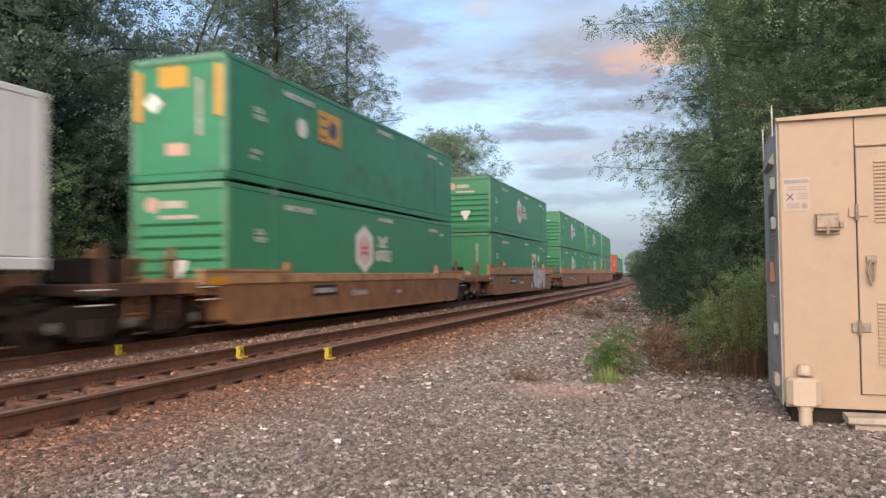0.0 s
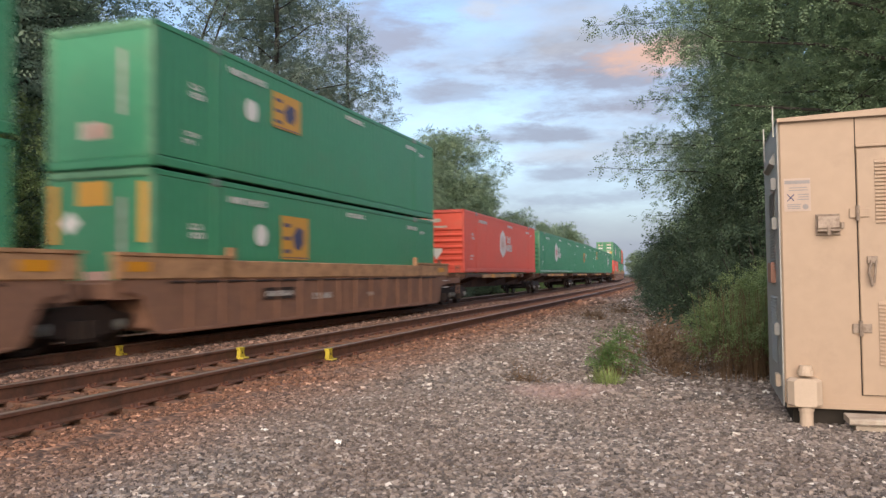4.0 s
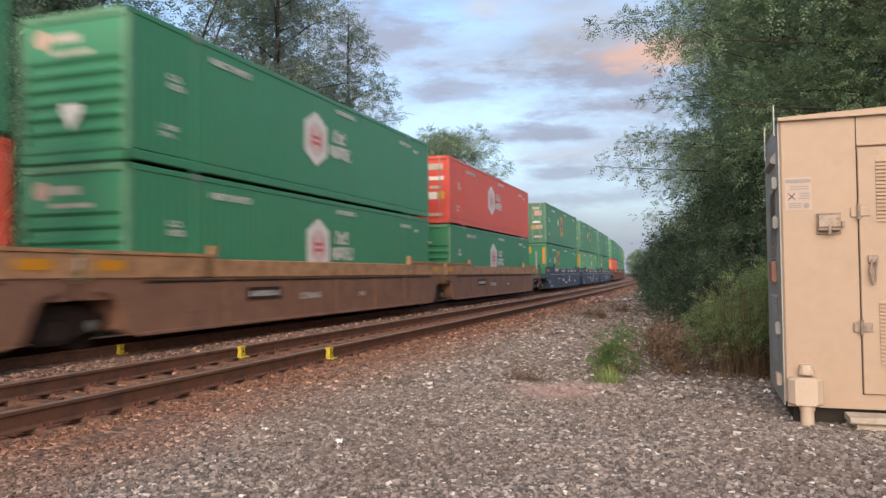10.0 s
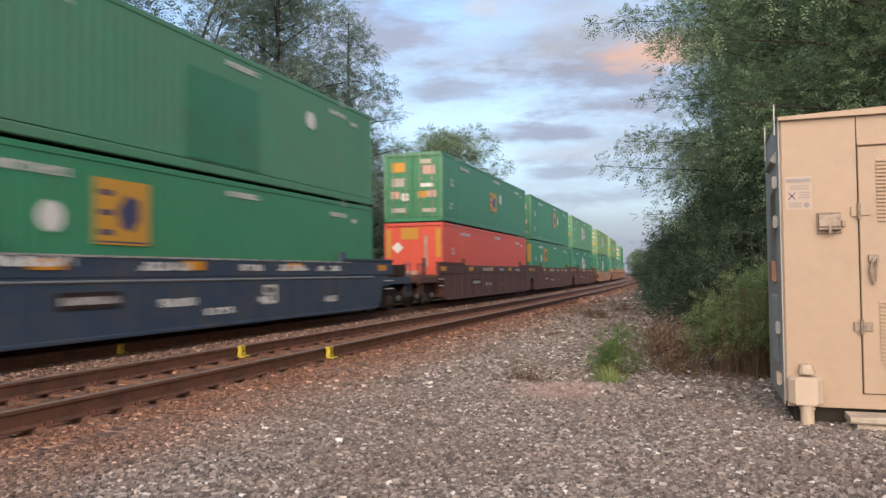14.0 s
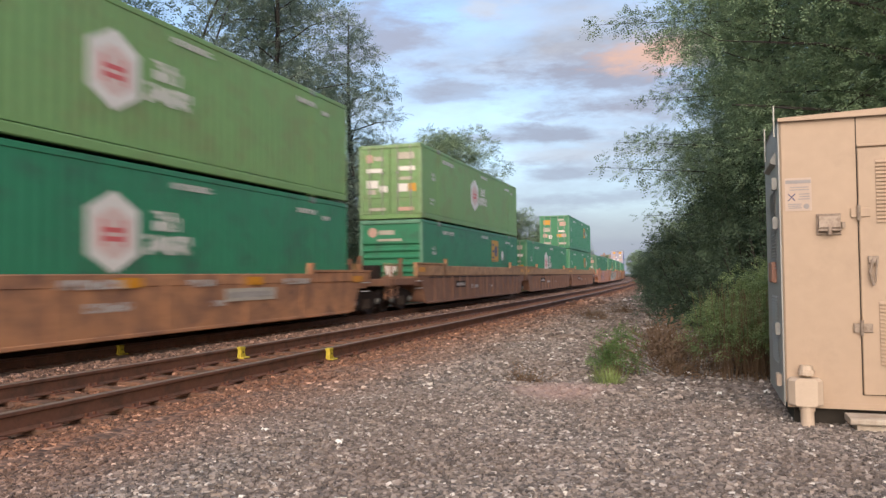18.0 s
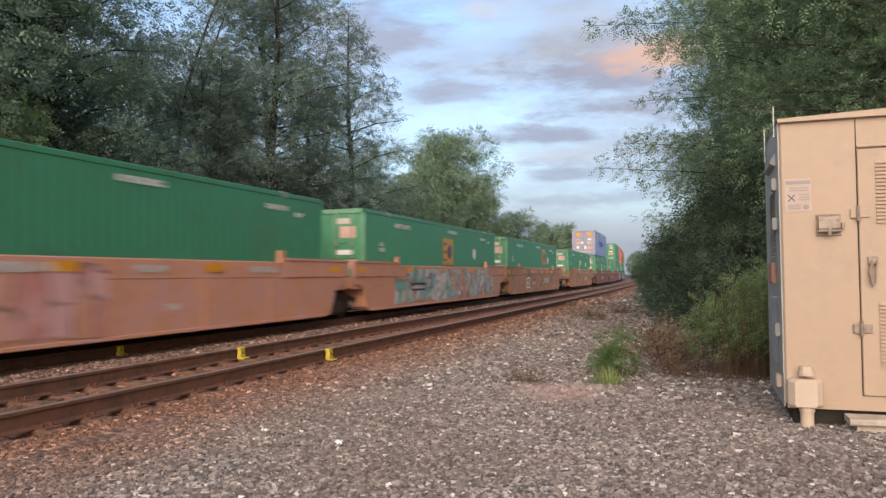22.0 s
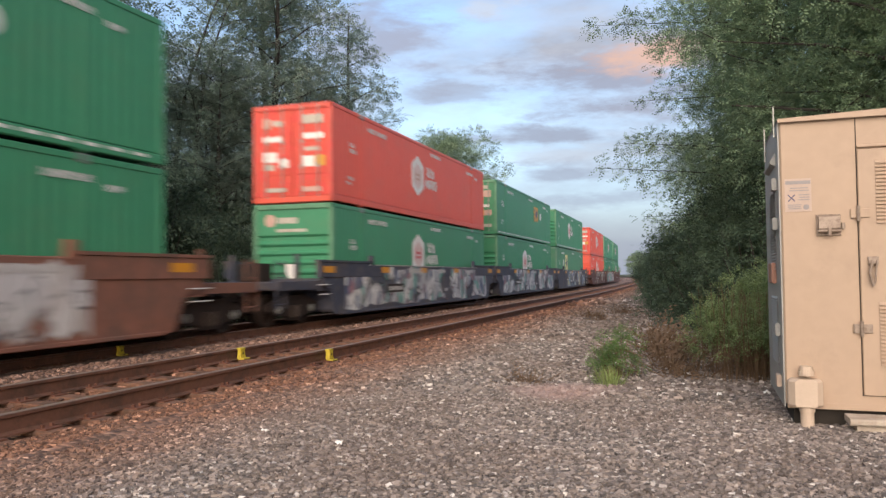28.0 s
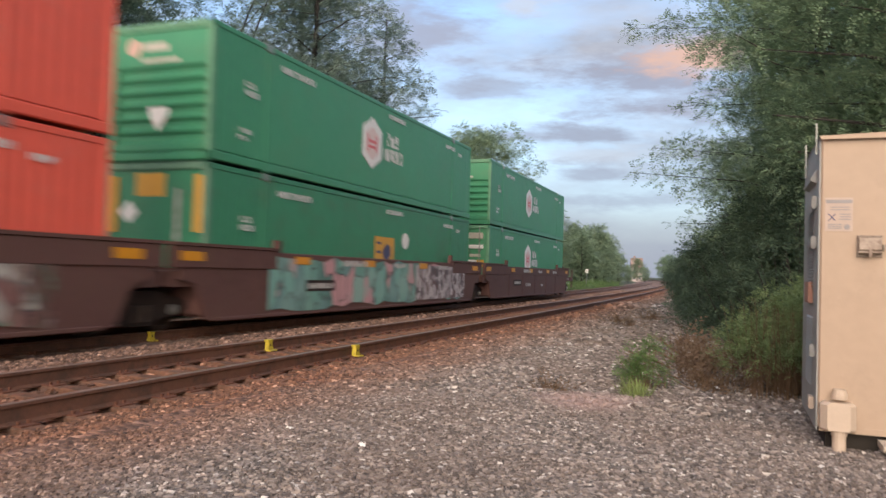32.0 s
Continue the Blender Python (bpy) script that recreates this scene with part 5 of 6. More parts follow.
def build_train():
    for i, (s, kind, color, chord, spray, ribs, boxes) in enumerate(UNITS):
        first, last = i in OUTER, i + 1 in OUTER or i == len(UNITS) - 1 or i + 1 == 6 or i == 10 or i == 0
        if kind == "well":
            MOVERS.append((well_unit(color, chord, spray, ribs, first, last, "EZ" if i == 26 else "53" if color == "navy" else "", 1.40 if i in (1, 20) else 1.70), s, 0.0))
            z = 0.57
        else:
            MOVERS.append((spine_unit(color, first, last), s, 0.0))
            z = 1.42
        for b in boxes:
            MOVERS.append((container(*b), s, z))
            z += H + 0.015


build_train()


def run(t):
    """How far the train has gone at t seconds."""
    return 21.9548294 * t - 0.0400492263 * t * t + 0.000895422666 * t ** 3


def motions():
    for ob, s, z in MOVERS:
        walk(ob, [(t, on_track(TRAIN_TRACK, s - run(t), z)) for t in [k * 2.0 for k in range(17)]])


# ---- the signal cabinet ----
CREAM = mat("cream_enamel", (0.395, 0.293, 0.212), 0.5, 0, 0.06, 1.2, 0.06, 8, dirt=(0.35, 0.26, 0.19), dirt_amount=0.15)
GREYM = mat("weathered_aluminium", (0.33, 0.33, 0.31), 0.55, 0.15, 0.1, 2, dirt=(0.28, 0.28, 0.27), dirt_amount=0.3)
SLOT = mat("dark_gap", (0.03, 0.025, 0.02), 0.9)
IRON = mat("dull_latch_metal", (0.29, 0.235, 0.19), 0.55, 0.3, 0.15, 10, dirt=(0.18, 0.13, 0.1))
BEIGE = mat("beige_plastic", (0.50, 0.40, 0.31), 0.55, 0, 0.06, 4)
CONCRETE = mat("cast_concrete", (0.46, 0.40, 0.33), 0.9, 0, 0.12, 3, 0.4, 40, dirt=(0.35, 0.29, 0.23))


def build_cabinet():
    x0, x1, y0, y1, z0, z1 = 0.59, 2.75, 6.65, 8.05, 0.27, 2.53
    t = thing("signal_cabinet", "tall cream-painted steel railway signal cabinet with closed doors", "cabinet", at=(0, 0, 0))
    part("body", Geo().box(x0, y0, z0, x1, y1, z1, 0.012), CREAM, t)
    part("side_cladding", Geo().box(x0 - 0.012, y0 + 0.02, z0 - 0.03, x0 - 0.001, y1, z1 + 0.03), GREYM, t, "grey weathered aluminium side door")
    part("roof", Geo().loft([[(x0 - 0.012, y, z1 + 0.0), (x1 + 0.03, y, z1 + 0.0), (x1 + 0.03, y, z1 + 0.03), (1.7, y, z1 + 0.06), (x0 - 0.012, y, z1 + 0.022)] for y in (y0 - 0.035, y1 + 0.03)]), CREAM, t, "low cream roof with a drip edge")
    part("drip_edge", Geo().box(x0 - 0.012, y0 - 0.041, z1 - 0.008, x1 + 0.03, y0 - 0.036, z1 + 0.006), CREAM, t)
    part("base_frame", Geo().box(x0 + 0.06, y0 + 0.06, 0.1, x1 - 0.06, y1 - 0.06, z0), SLOT, t, "dark recessed base")
    part("skirt", Geo().box(x0 + 0.01, y0 - 0.006, z0 - 0.035, x1, y0 + 0.02, z0 + 0.012), CREAM, t)
    # the front door with its seam, header, hinges and louvres
    part("door_gap", Geo().box(1.135, y0 - 0.003, 0.349, 1.142, y0 + 0.01, 2.52).box(1.142, y0 - 0.003, 0.349, x1 - 0.1, y0 + 0.01, 0.357), SLOT, t)
    d = part("door", Geo().box(1.142, y0 - 0.022, 0.357, 2.55, y0 - 0.0005, 2.27, 0.006), CREAM, t, "cream louvred front door")
    part("door_header", Geo().box(1.142, y0 - 0.03, 2.285, 2.55, y0 - 0.0005, 2.305, 0.004), CREAM, t)
    for z in (1.70, 0.60):
        for i in range(17):
            part("louvre", common("louvre_slat", lambda: Geo().poly([(0, 0, 0), (0, -0.016, -0.004), (0, -0.016, -0.012), (0, 0, 0.014)], (0.42, 0, 0)), CREAM), CREAM, d, at=(1.265, y0 - 0.022, z + i * 0.029))
    for z in (1.77, 0.87):
        h = part("hinge", Geo().box(1.085, y0 - 0.02, z - 0.035, 1.135, y0, z + 0.035, 0.004).box(1.145, y0 - 0.034, z - 0.035, 1.215, y0 - 0.0225, z + 0.035, 0.004), CREAM if z > 1 else IRON, t)
        part("hinge_pin", Geo().tube((1.14, y0 - 0.03, z - 0.06), (1.14, y0 - 0.03, z + 0.06), 0.014), IRON, h)
    ha = part("door_handle", Geo().box(1.195, y0 - 0.05, 1.37, 1.265, y0 - 0.022, 1.43, 0.006), IRON, d, "padlock hasp and handle")
    part("lever", Geo().tube((1.225, y0 - 0.05, 1.40), (1.20, y0 - 0.055, 1.30), 0.011).tube((1.20, y0 - 0.055, 1.30), (1.225, y0 - 0.055, 1.20), 0.010).tube((1.255, y0 - 0.05, 1.40), (1.235, y0 - 0.055, 1.22), 0.008), IRON, ha)
    # latch box
    la = part("latch_box", Geo().box(0.842, y0 - 0.012, 1.60, 1.018, y0, 1.77, 0.004), IRON, t, "dull metal latch box")
    part("latch_cover", Geo().poly([(0.855, y0 - 0.012, 1.765), (0.855, y0 - 0.05, 1.75), (0.855, y0 - 0.062, 1.66), (0.855, y0 - 0.05, 1.635), (0.855, y0 - 0.012, 1.62)], (0.15, 0, 0)), IRON, la, "sloping latch cover")
    part("latch_lip", Geo().box(0.848, y0 - 0.07, 1.628, 1.012, y0 - 0.045, 1.645, 0.005).box(0.915, y0 - 0.075, 1.60, 0.945, y0 - 0.05, 1.66, 0.006), IRON, la)
    part("latch_ear", Geo().box(1.018, y0 - 0.03, 1.655, 1.045, y0, 1.70, 0.006), IRON, la)
    # notice
    pl = part("notice", Geo().box(0.62, y0 - 0.004, 1.80, 0.815, y0 - 0.0005, 2.065), mat("faded_notice", (0.44, 0.345, 0.285), 0.6, 0, 0.06, 6), t, "white printed notice with a crossing symbol")
    pg = Geo()
    for z, a, b in ((2.02, 0.625, 0.81), (1.985, 0.66, 0.79), (1.965, 0.655, 0.795), (1.93, 0.72, 0.80), (1.91, 0.725, 0.80), (1.89, 0.715, 0.80), (1.85, 0.64, 0.74), (1.835, 0.64, 0.735), (1.82, 0.645, 0.74)):
        pg.box(a, y0 - 0.0065, z, b, y0 - 0.0045, z + (0.028 if z > 2.0 else 0.008))
    part("print_bars", pg, mat("grey_print", (0.27, 0.25, 0.25), 0.6), pl)
    cg = Geo()
    for sgn in (-1, 1):
        cg.poly([(0.668 - 0.028, y0 - 0.0065, 1.91 - sgn * 0.026), (0.668 - 0.022, y0 - 0.0065, 1.91 - sgn * 0.03), (0.668 + 0.028, y0 - 0.0065, 1.91 + sgn * 0.024), (0.668 + 0.022, y0 - 0.0065, 1.91 + sgn * 0.03)], (0, 0.002, 0))
    part("crossing_symbol", cg, DECAL_DARK, pl)
    part("seal", Geo().poly([(0.775 + 0.022 * math.cos(a), y0 - 0.0065, 1.835 + 0.022 * math.sin(a)) for a in [i * math.pi / 7 for i in range(14)]], (0, 0.002, 0)), mat("grey_print", (0.25, 0.25, 0.26)), pl)
    # cable entry pipe at the foot
    c = part("cable_entry", Geo().loft([[(0.60 + i, y0 - 0.001, z), (0.60 + i, y0 - 0.07, z), (0.645 + i, y0 - 0.125, z), (0.805 - i, y0 - 0.125, z), (0.85 - i, y0 - 0.07, z), (0.85 - i, y0 - 0.001, z)] for z, i in ((0.262, 0.012), (0.275, 0.0), (0.455, 0.0), (0.478, 0.03))]), BEIGE, t, "beige cable entry box")
    part("pipe", Geo().tube((0.735, y0 - 0.05, 0.06), (0.735, y0 - 0.05, 0.29), 0.05, n=14).tube((0.735, y0 - 0.05, 0.22), (0.735, y0 - 0.05, 0.27), 0.058, n=14), BEIGE, c)
    part("cap", Geo().tube((0.735, y0 - 0.05, 0.50), (0.735, y0 - 0.05, 0.54), 0.058, n=12).tube((0.735, y0 - 0.05, 0.54), (0.735, y0 - 0.05, 0.575), 0.05, 0.045, n=12), BEIGE, c)
    # side face: louvres, hasp, rods, bracket
    for zz, n in ((1.35, 26), (0.55, 22)):
        for i in range(n):
            part("side_louvre", common("side_slat", lambda: Geo().poly([(0, 0, 0), (-0.014, 0, -0.004), (-0.014, 0, -0.01), (0, 0, 0.012)], (0, 0.55, 0)), GREYM), GREYM, t, at=(x0 - 0.012, y0 + 0.35, zz + i * 0.026))
    part("side_bracket", Geo().box(x0 - 0.05, y0 + 0.42, 1.22, x0 - 0.012, y0 + 0.75, 1.40, 0.01), mat("rusty_pinkish_steel", (0.35, 0.19, 0.14), 0.7, 0.2, 0.2, 8), t, "rusty side hasp cover")
    for z in (2.05, 1.72, 0.84, 0.42):
        part("side_hinge", Geo().box(x0 - 0.05, y0 + 0.2, z - 0.05, x0 - 0.012, y0 + 0.32, z + 0.05, 0.008), BEIGE if z < 0.5 else GREYM, t)
    part("side_hood", Geo().poly([(x0 - 0.012, y0 + 0.25, 2.32), (x0 - 0.055, y0 + 0.25, 2.25), (x0 - 0.055, y0 + 0.25, 2.23), (x0 - 0.012, y0 + 0.25, 2.21)], (0, 0.7, 0)), GREYM, t, "grey rain hood")
    for y, za, zb in ((y0 + 0.06, 2.42, 2.67), (y0 + 1.05, 2.35, 2.66)):
        part("rod", Geo().tube((x0 - 0.035, y, za), (x0 - 0.035, y, zb), 0.008, n=6), STEEL, t, "thin pale upright rod")
    st = thing("concrete_step", "pale concrete slab step in front of the cabinet door", "step")
    part("slab", Geo().box(1.0, 6.36, 0.165, 2.4, 6.63, 0.215, 0.012), CONCRETE, st)
    part("plinth", Geo().box(1.05, 6.40, 0.02, 2.35, 6.62, 0.165, 0.01), CONCRETE, st)


build_cabinet()

# ---- trees and shrubs ----
BARK = mat("grey_brown_bark", (0.042, 0.038, 0.034), 0.9, 0, 0.3, 3, 0.8, 25)


def leaf_material(name, a, b):
    m = mat(name, a, 0.55, 0, 0.4, 0.5, island=0.12, second=b)
    n, l = m.node_tree.nodes, m.node_tree.links
    bs = n["Principled BSDF"]
    bs.inputs["Specular IOR Level"].default_value = 0.2
    src = bs.inputs["Base Color"].links[0].from_socket
    tr, mx = n.new("ShaderNodeBsdfTranslucent"), n.new("ShaderNodeMixShader")
    mx.inputs["Fac"].default_value = 0.45
    l.new(src, tr.inputs["Color"])
    l.new(bs.outputs["BSDF"], mx.inputs[1])
    l.new(tr.outputs["BSDF"], mx.inputs[2])
    l.new(mx.outputs["Shader"], n["Material Output"].inputs["Surface"])
    return m


LEAF_DARK = leaf_material("dark_leaves", (0.20, 0.27, 0.205), (0.255, 0.335, 0.24))
LEAF_MID = leaf_material("mid_green_leaves", (0.19, 0.275, 0.175), (0.26, 0.355, 0.21))
# distance haze mixed into the leaf colour as a paler grey-green
LEAF_HAZY = leaf_material("haze_greyed_leaves", (0.21, 0.275, 0.22), (0.27, 0.335, 0.26))
# dimmer copy of the leaf colour, with the wood's inner shade painted in
LEAF_SHADE = leaf_material("shade_dimmed_leaves", (0.10, 0.15, 0.105), (0.14, 0.195, 0.13))
# leaf green darkened to put the shade under the trees into the colour
LEAF_DEEP_SHADE = leaf_material("shaded_leaves", (0.075, 0.115, 0.075), (0.11, 0.16, 0.10))
LEAF_LIGHT = leaf_material("light_leaves", (0.22, 0.30, 0.19), (0.27, 0.35, 0.22))
LEAF_BRIGHT = leaf_material("bright_leaves", (0.135, 0.225, 0.08), (0.19, 0.285, 0.105))
LEAF_SHRUB = leaf_material("shrub_leaves", (0.21, 0.29, 0.12), (0.27, 0.35, 0.17))
LEAF_GRASS = leaf_material("grass_blades", (0.26, 0.34, 0.11), (0.36, 0.43, 0.18))
STRAW = leaf_material("dry_stalks", (0.27, 0.18, 0.12), (0.17, 0.12, 0.075))


def leaf_cloud(rng, centers, spread, per, size, droop=0.3, leaflets=8, flat=0.6):
    """Feathery twigs of small paired leaflets round each centre. centers: (n, 3); spread: (n,) radius; per: twigs round a centre."""
    n = len(centers) * per
    c = np.repeat(centers, per, 0)
    r = np.repeat(spread, per)[:, None]
    d = rng.normal(size=(n, 3))
    d /= np.linalg.norm(d, axis=1)[:, None]
    p = c + d * r * (rng.random((n, 1)) ** 0.45) * np.array([1, 1, flat])
    u = d * np.array([1, 1, 0.5]) + rng.normal(size=(n, 3)) * 0.45
    u[:, 2] -= droop
    return twigs(rng, p, u, rng.normal(size=(n, 3)) * 0.45 + np.array([0, 0, 1.0]), size, droop, leaflets)


def twigs(rng, p, u, face, size, droop, leaflets, wide=0.22):
    """Twigs from p along u, their paired leaflets lying across face."""
    n = len(p)
    u = u / np.linalg.norm(u, axis=1)[:, None]
    w = np.cross(u, face)
    w /= np.linalg.norm(w, axis=1)[:, None] + 1e-9
    up = np.cross(w, u)
    out = []
    s = (size * (0.7 + 0.6 * rng.random(n)))[:, None]
    for k in range(leaflets):
        side = 1 if k % 2 else -1
        q = p + u * s * (0.5 * k)
        q[:, 2] -= droop * s[:, 0] * 0.035 * k * k
        a = u * 0.6 + w * side * 0.85 + rng.normal(size=(n, 3)) * 0.12
        b = np.cross(a, up + rng.normal(size=(n, 3)) * 0.15)
        b /= np.linalg.norm(b, axis=1)[:, None] + 1e-9
        ln = s * (1.0 - 0.05 * k)
        out.append(np.stack([q, q + a * ln * 0.5 + b * ln * wide, q + a * ln, q + a * ln * 0.5 - b * ln * wide], 1))
    return np.concatenate(out)


def lobe_leaves(rng, centers, radii, density, size, droop, leaflets, flat):
    """Leaf sprays on the outside of rounded lobes of foliage, each facing outwards and up; a few inside."""
    count = np.maximum(6, (density * radii ** 2).astype(int))
    c = np.repeat(centers, count, 0)
    r = np.repeat(radii, count)[:, None]
    n = len(c)
    d = rng.normal(size=(n, 3))
    d[:, 2] = np.where((d[:, 2] < -0.4) & (rng.random(n) < 0.55), -d[:, 2], d[:, 2])
    d /= np.linalg.norm(d, axis=1)[:, None]
    ripple = 1 + 0.16 * np.sin(c[:, :1] * 5 + d[:, :1] * 7) * np.cos(c[:, 1:2] * 4 + d[:, 1:2] * 6 + d[:, 2:] * 5)
    p = c + d * r * ripple * (0.45 + 0.5 * rng.random((n, 1)) ** 0.5) * np.array([1, 1, flat])
    u = d * np.array([1, 1, 0.55]) + rng.normal(size=(n, 3)) * 0.3
    u[:, 2] -= droop * 0.6
    face = d * 0.8 + np.array([0, 0, 0.55]) + rng.normal(size=(n, 3)) * 0.18
    return twigs(rng, p, u, face, size, droop, leaflets, 0.27)


def limbs(rng, height, lean, first, count, reach, rise, lobe, top, arms=(), stout=1.0):
    """A tapered trunk and limbs: geometry, and the lobes of foliage that they carry. top: how much of the reach is left at the tip."""
    g = Geo()
    tips, radii, pts = [], [], []
    n = 8
    for i in range(n + 1):
        k = i / n
        pts.append(Vector((lean[0] * k * k * height + 0.2 * math.sin(k * 5 + rng.random()), lean[1] * k * k * height + 0.2 * math.cos(k * 4 + rng.random()), height * k * 0.95)))
    r0 = (height * 0.013 + 0.05) * stout
    rings = []
    for i, p in enumerate(pts):
        r = r0 * (1 - 0.9 * i / n) * (1.4 if i == 0 else 1)
        rings.append([p + Vector((r * math.cos(2 * math.pi * j / 9), r * math.sin(2 * math.pi * j / 9), 0)) for j in range(9)])
    g.loft(rings)
    for i in range(count):
        k = first + (0.98 - first) * (i + rng.random()) / count
        q = k * n
        j = min(n - 1, int(q))
        base = pts[j].lerp(pts[j + 1], q - j)
        ang = i * 2.4 + rng.uniform(-0.5, 0.5)
        h = (k - first) / (1 - first)
        ln = reach * (1 - (1 - top) * h ** 1.7) * (0.75 + 0.25 * min(1, h * 4)) * rng.uniform(0.7, 1.15)
        up = rise * rng.uniform(0.5, 1.4)
        mid = base + Vector((math.cos(ang) * ln * 0.5, math.sin(ang) * ln * 0.5, ln * up * 0.6))
        tip = base + Vector((math.cos(ang) * ln, math.sin(ang) * ln, ln * up * 0.8))
        rr = r0 * (1 - 0.8 * k) * 0.34
        g.tube(base, mid, rr, rr * 0.6, 6).tube(mid, tip, rr * 0.6, rr * 0.15, 5)
        for f in (0.45, 0.75, 1.0):
            e = base.lerp(mid, f * 2) if f < 0.5 else mid.lerp(tip, f * 2 - 1)
            off = Vector((rng.normal(), rng.normal(), rng.normal() * 0.6)) * ln * 0.14
            tips.append(e + off)
            radii.append(lobe * (0.35 + 0.2 * ln) * rng.uniform(0.65, 1.2))
            g.tube(e, e + off, rr * 0.3, rr * 0.08, 4)
    tips.append(pts[-1])
    radii.append(lobe * (0.4 + 0.15 * reach * top))
    for z0, z1, ang, ln in arms:
        base = Vector((0, 0, z0))
        tip = Vector((math.cos(radians(ang)) * ln, math.sin(radians(ang)) * ln, z1))
        mid = base.lerp(tip, 0.5) + Vector((0, 0, 0.35))
        g.tube(base, mid, 0.03, 0.014, 6).tube(mid, tip, 0.014, 0.004, 5)
        for i in range(9):
            f = 0.35 + 0.65 * i / 8
            e = base.lerp(mid, f * 2) if f < 0.5 else mid.lerp(tip, f * 2 - 1)
            tips.append(e + Vector((rng.normal() * 0.12, rng.normal() * 0.12, -0.05 + rng.normal() * 0.1)))
            radii.append(0.17 + 0.85 * (1.0 - f) ** 0.8)
    return g, np.array([tuple(p) for p in tips]), np.array(radii)


def make_tree(seed, height, reach, first, count, density, size, leaf, label, lean=(0, 0), rise=0.5, lobe=1.0, top=0.3, arms=(), leaflets=7, flat=0.7, droop=0.35, stout=1.0):
    rng = np.random.default_rng(seed)
    g, tips, radii = limbs(rng, height, lean, first, count, reach, rise, lobe, top, arms, stout)
    t = thing("tree", label, "tree", "trees along the railway")
    part("trunk", g, BARK, t, "grey-brown trunk with spreading limbs")
    v = lobe_leaves(rng, tips, radii, density, size, droop, leaflets, flat)
    q = np.arange(len(v) * 4).reshape(-1, 4)
    part("crown", arrays("crown", v.reshape(-1, 3), q, leaf), None, t, "uneven crown of small leaves")
    return t


def make_shrub(seed, radius, height, clumps, per, size, leaf, name, label, stems=0, low=0.18):
    rng = np.random.default_rng(seed)
    t = thing(name, label, "shrub", "shrubs beside the tracks")
    ang, rad = rng.uniform(0, 2 * np.pi, clumps), radius * np.sqrt(rng.random(clumps))
    top = height * (1 - 0.55 * (rad / radius) ** 2)
    c = np.stack([np.cos(ang) * rad, np.sin(ang) * rad, top * (low + (0.93 - low) * rng.random(clumps))], 1)
    g = Geo()
    for i in range(0, clumps, max(1, clumps // 40)):
        g.tube((c[i][0] * 0.4, c[i][1] * 0.4, -0.05), tuple(c[i]), 0.007 if stems else 0.012 + 0.006 * height, 0.003 if stems else 0.006, 5)
    for i in range(stems):
        a, r = rng.uniform(0, 2 * np.pi), radius * math.sqrt(rng.random())
        x, y = math.cos(a) * r, math.sin(a) * r
        g.tube((x, y, -0.04), (x + rng.normal() * 0.12, y + rng.normal() * 0.12, height * rng.uniform(0.35, 0.8)), 0.0045, 0.002, 4)
    tagged(part("stalk_mass", g, STRAW if stems else BARK, t, "thin woody stems"), kind="stuff")
    v = leaf_cloud(rng, c, np.full(clumps, radius * 0.22 + 0.08), per, size, -0.08, 6)
    part("foliage", arrays("foliage", v.reshape(-1, 3), np.arange(len(v) * 4).reshape(-1, 4), leaf), None, t)
    return t


def plant(t, x, y, turn=0.0, scale=1.0, z=None):
    m = pose(x, y, ground_z(x, y) - 0.03 if z is None else z, 0, 0, turn) @ Matrix.Scale(scale, 4)
    return m


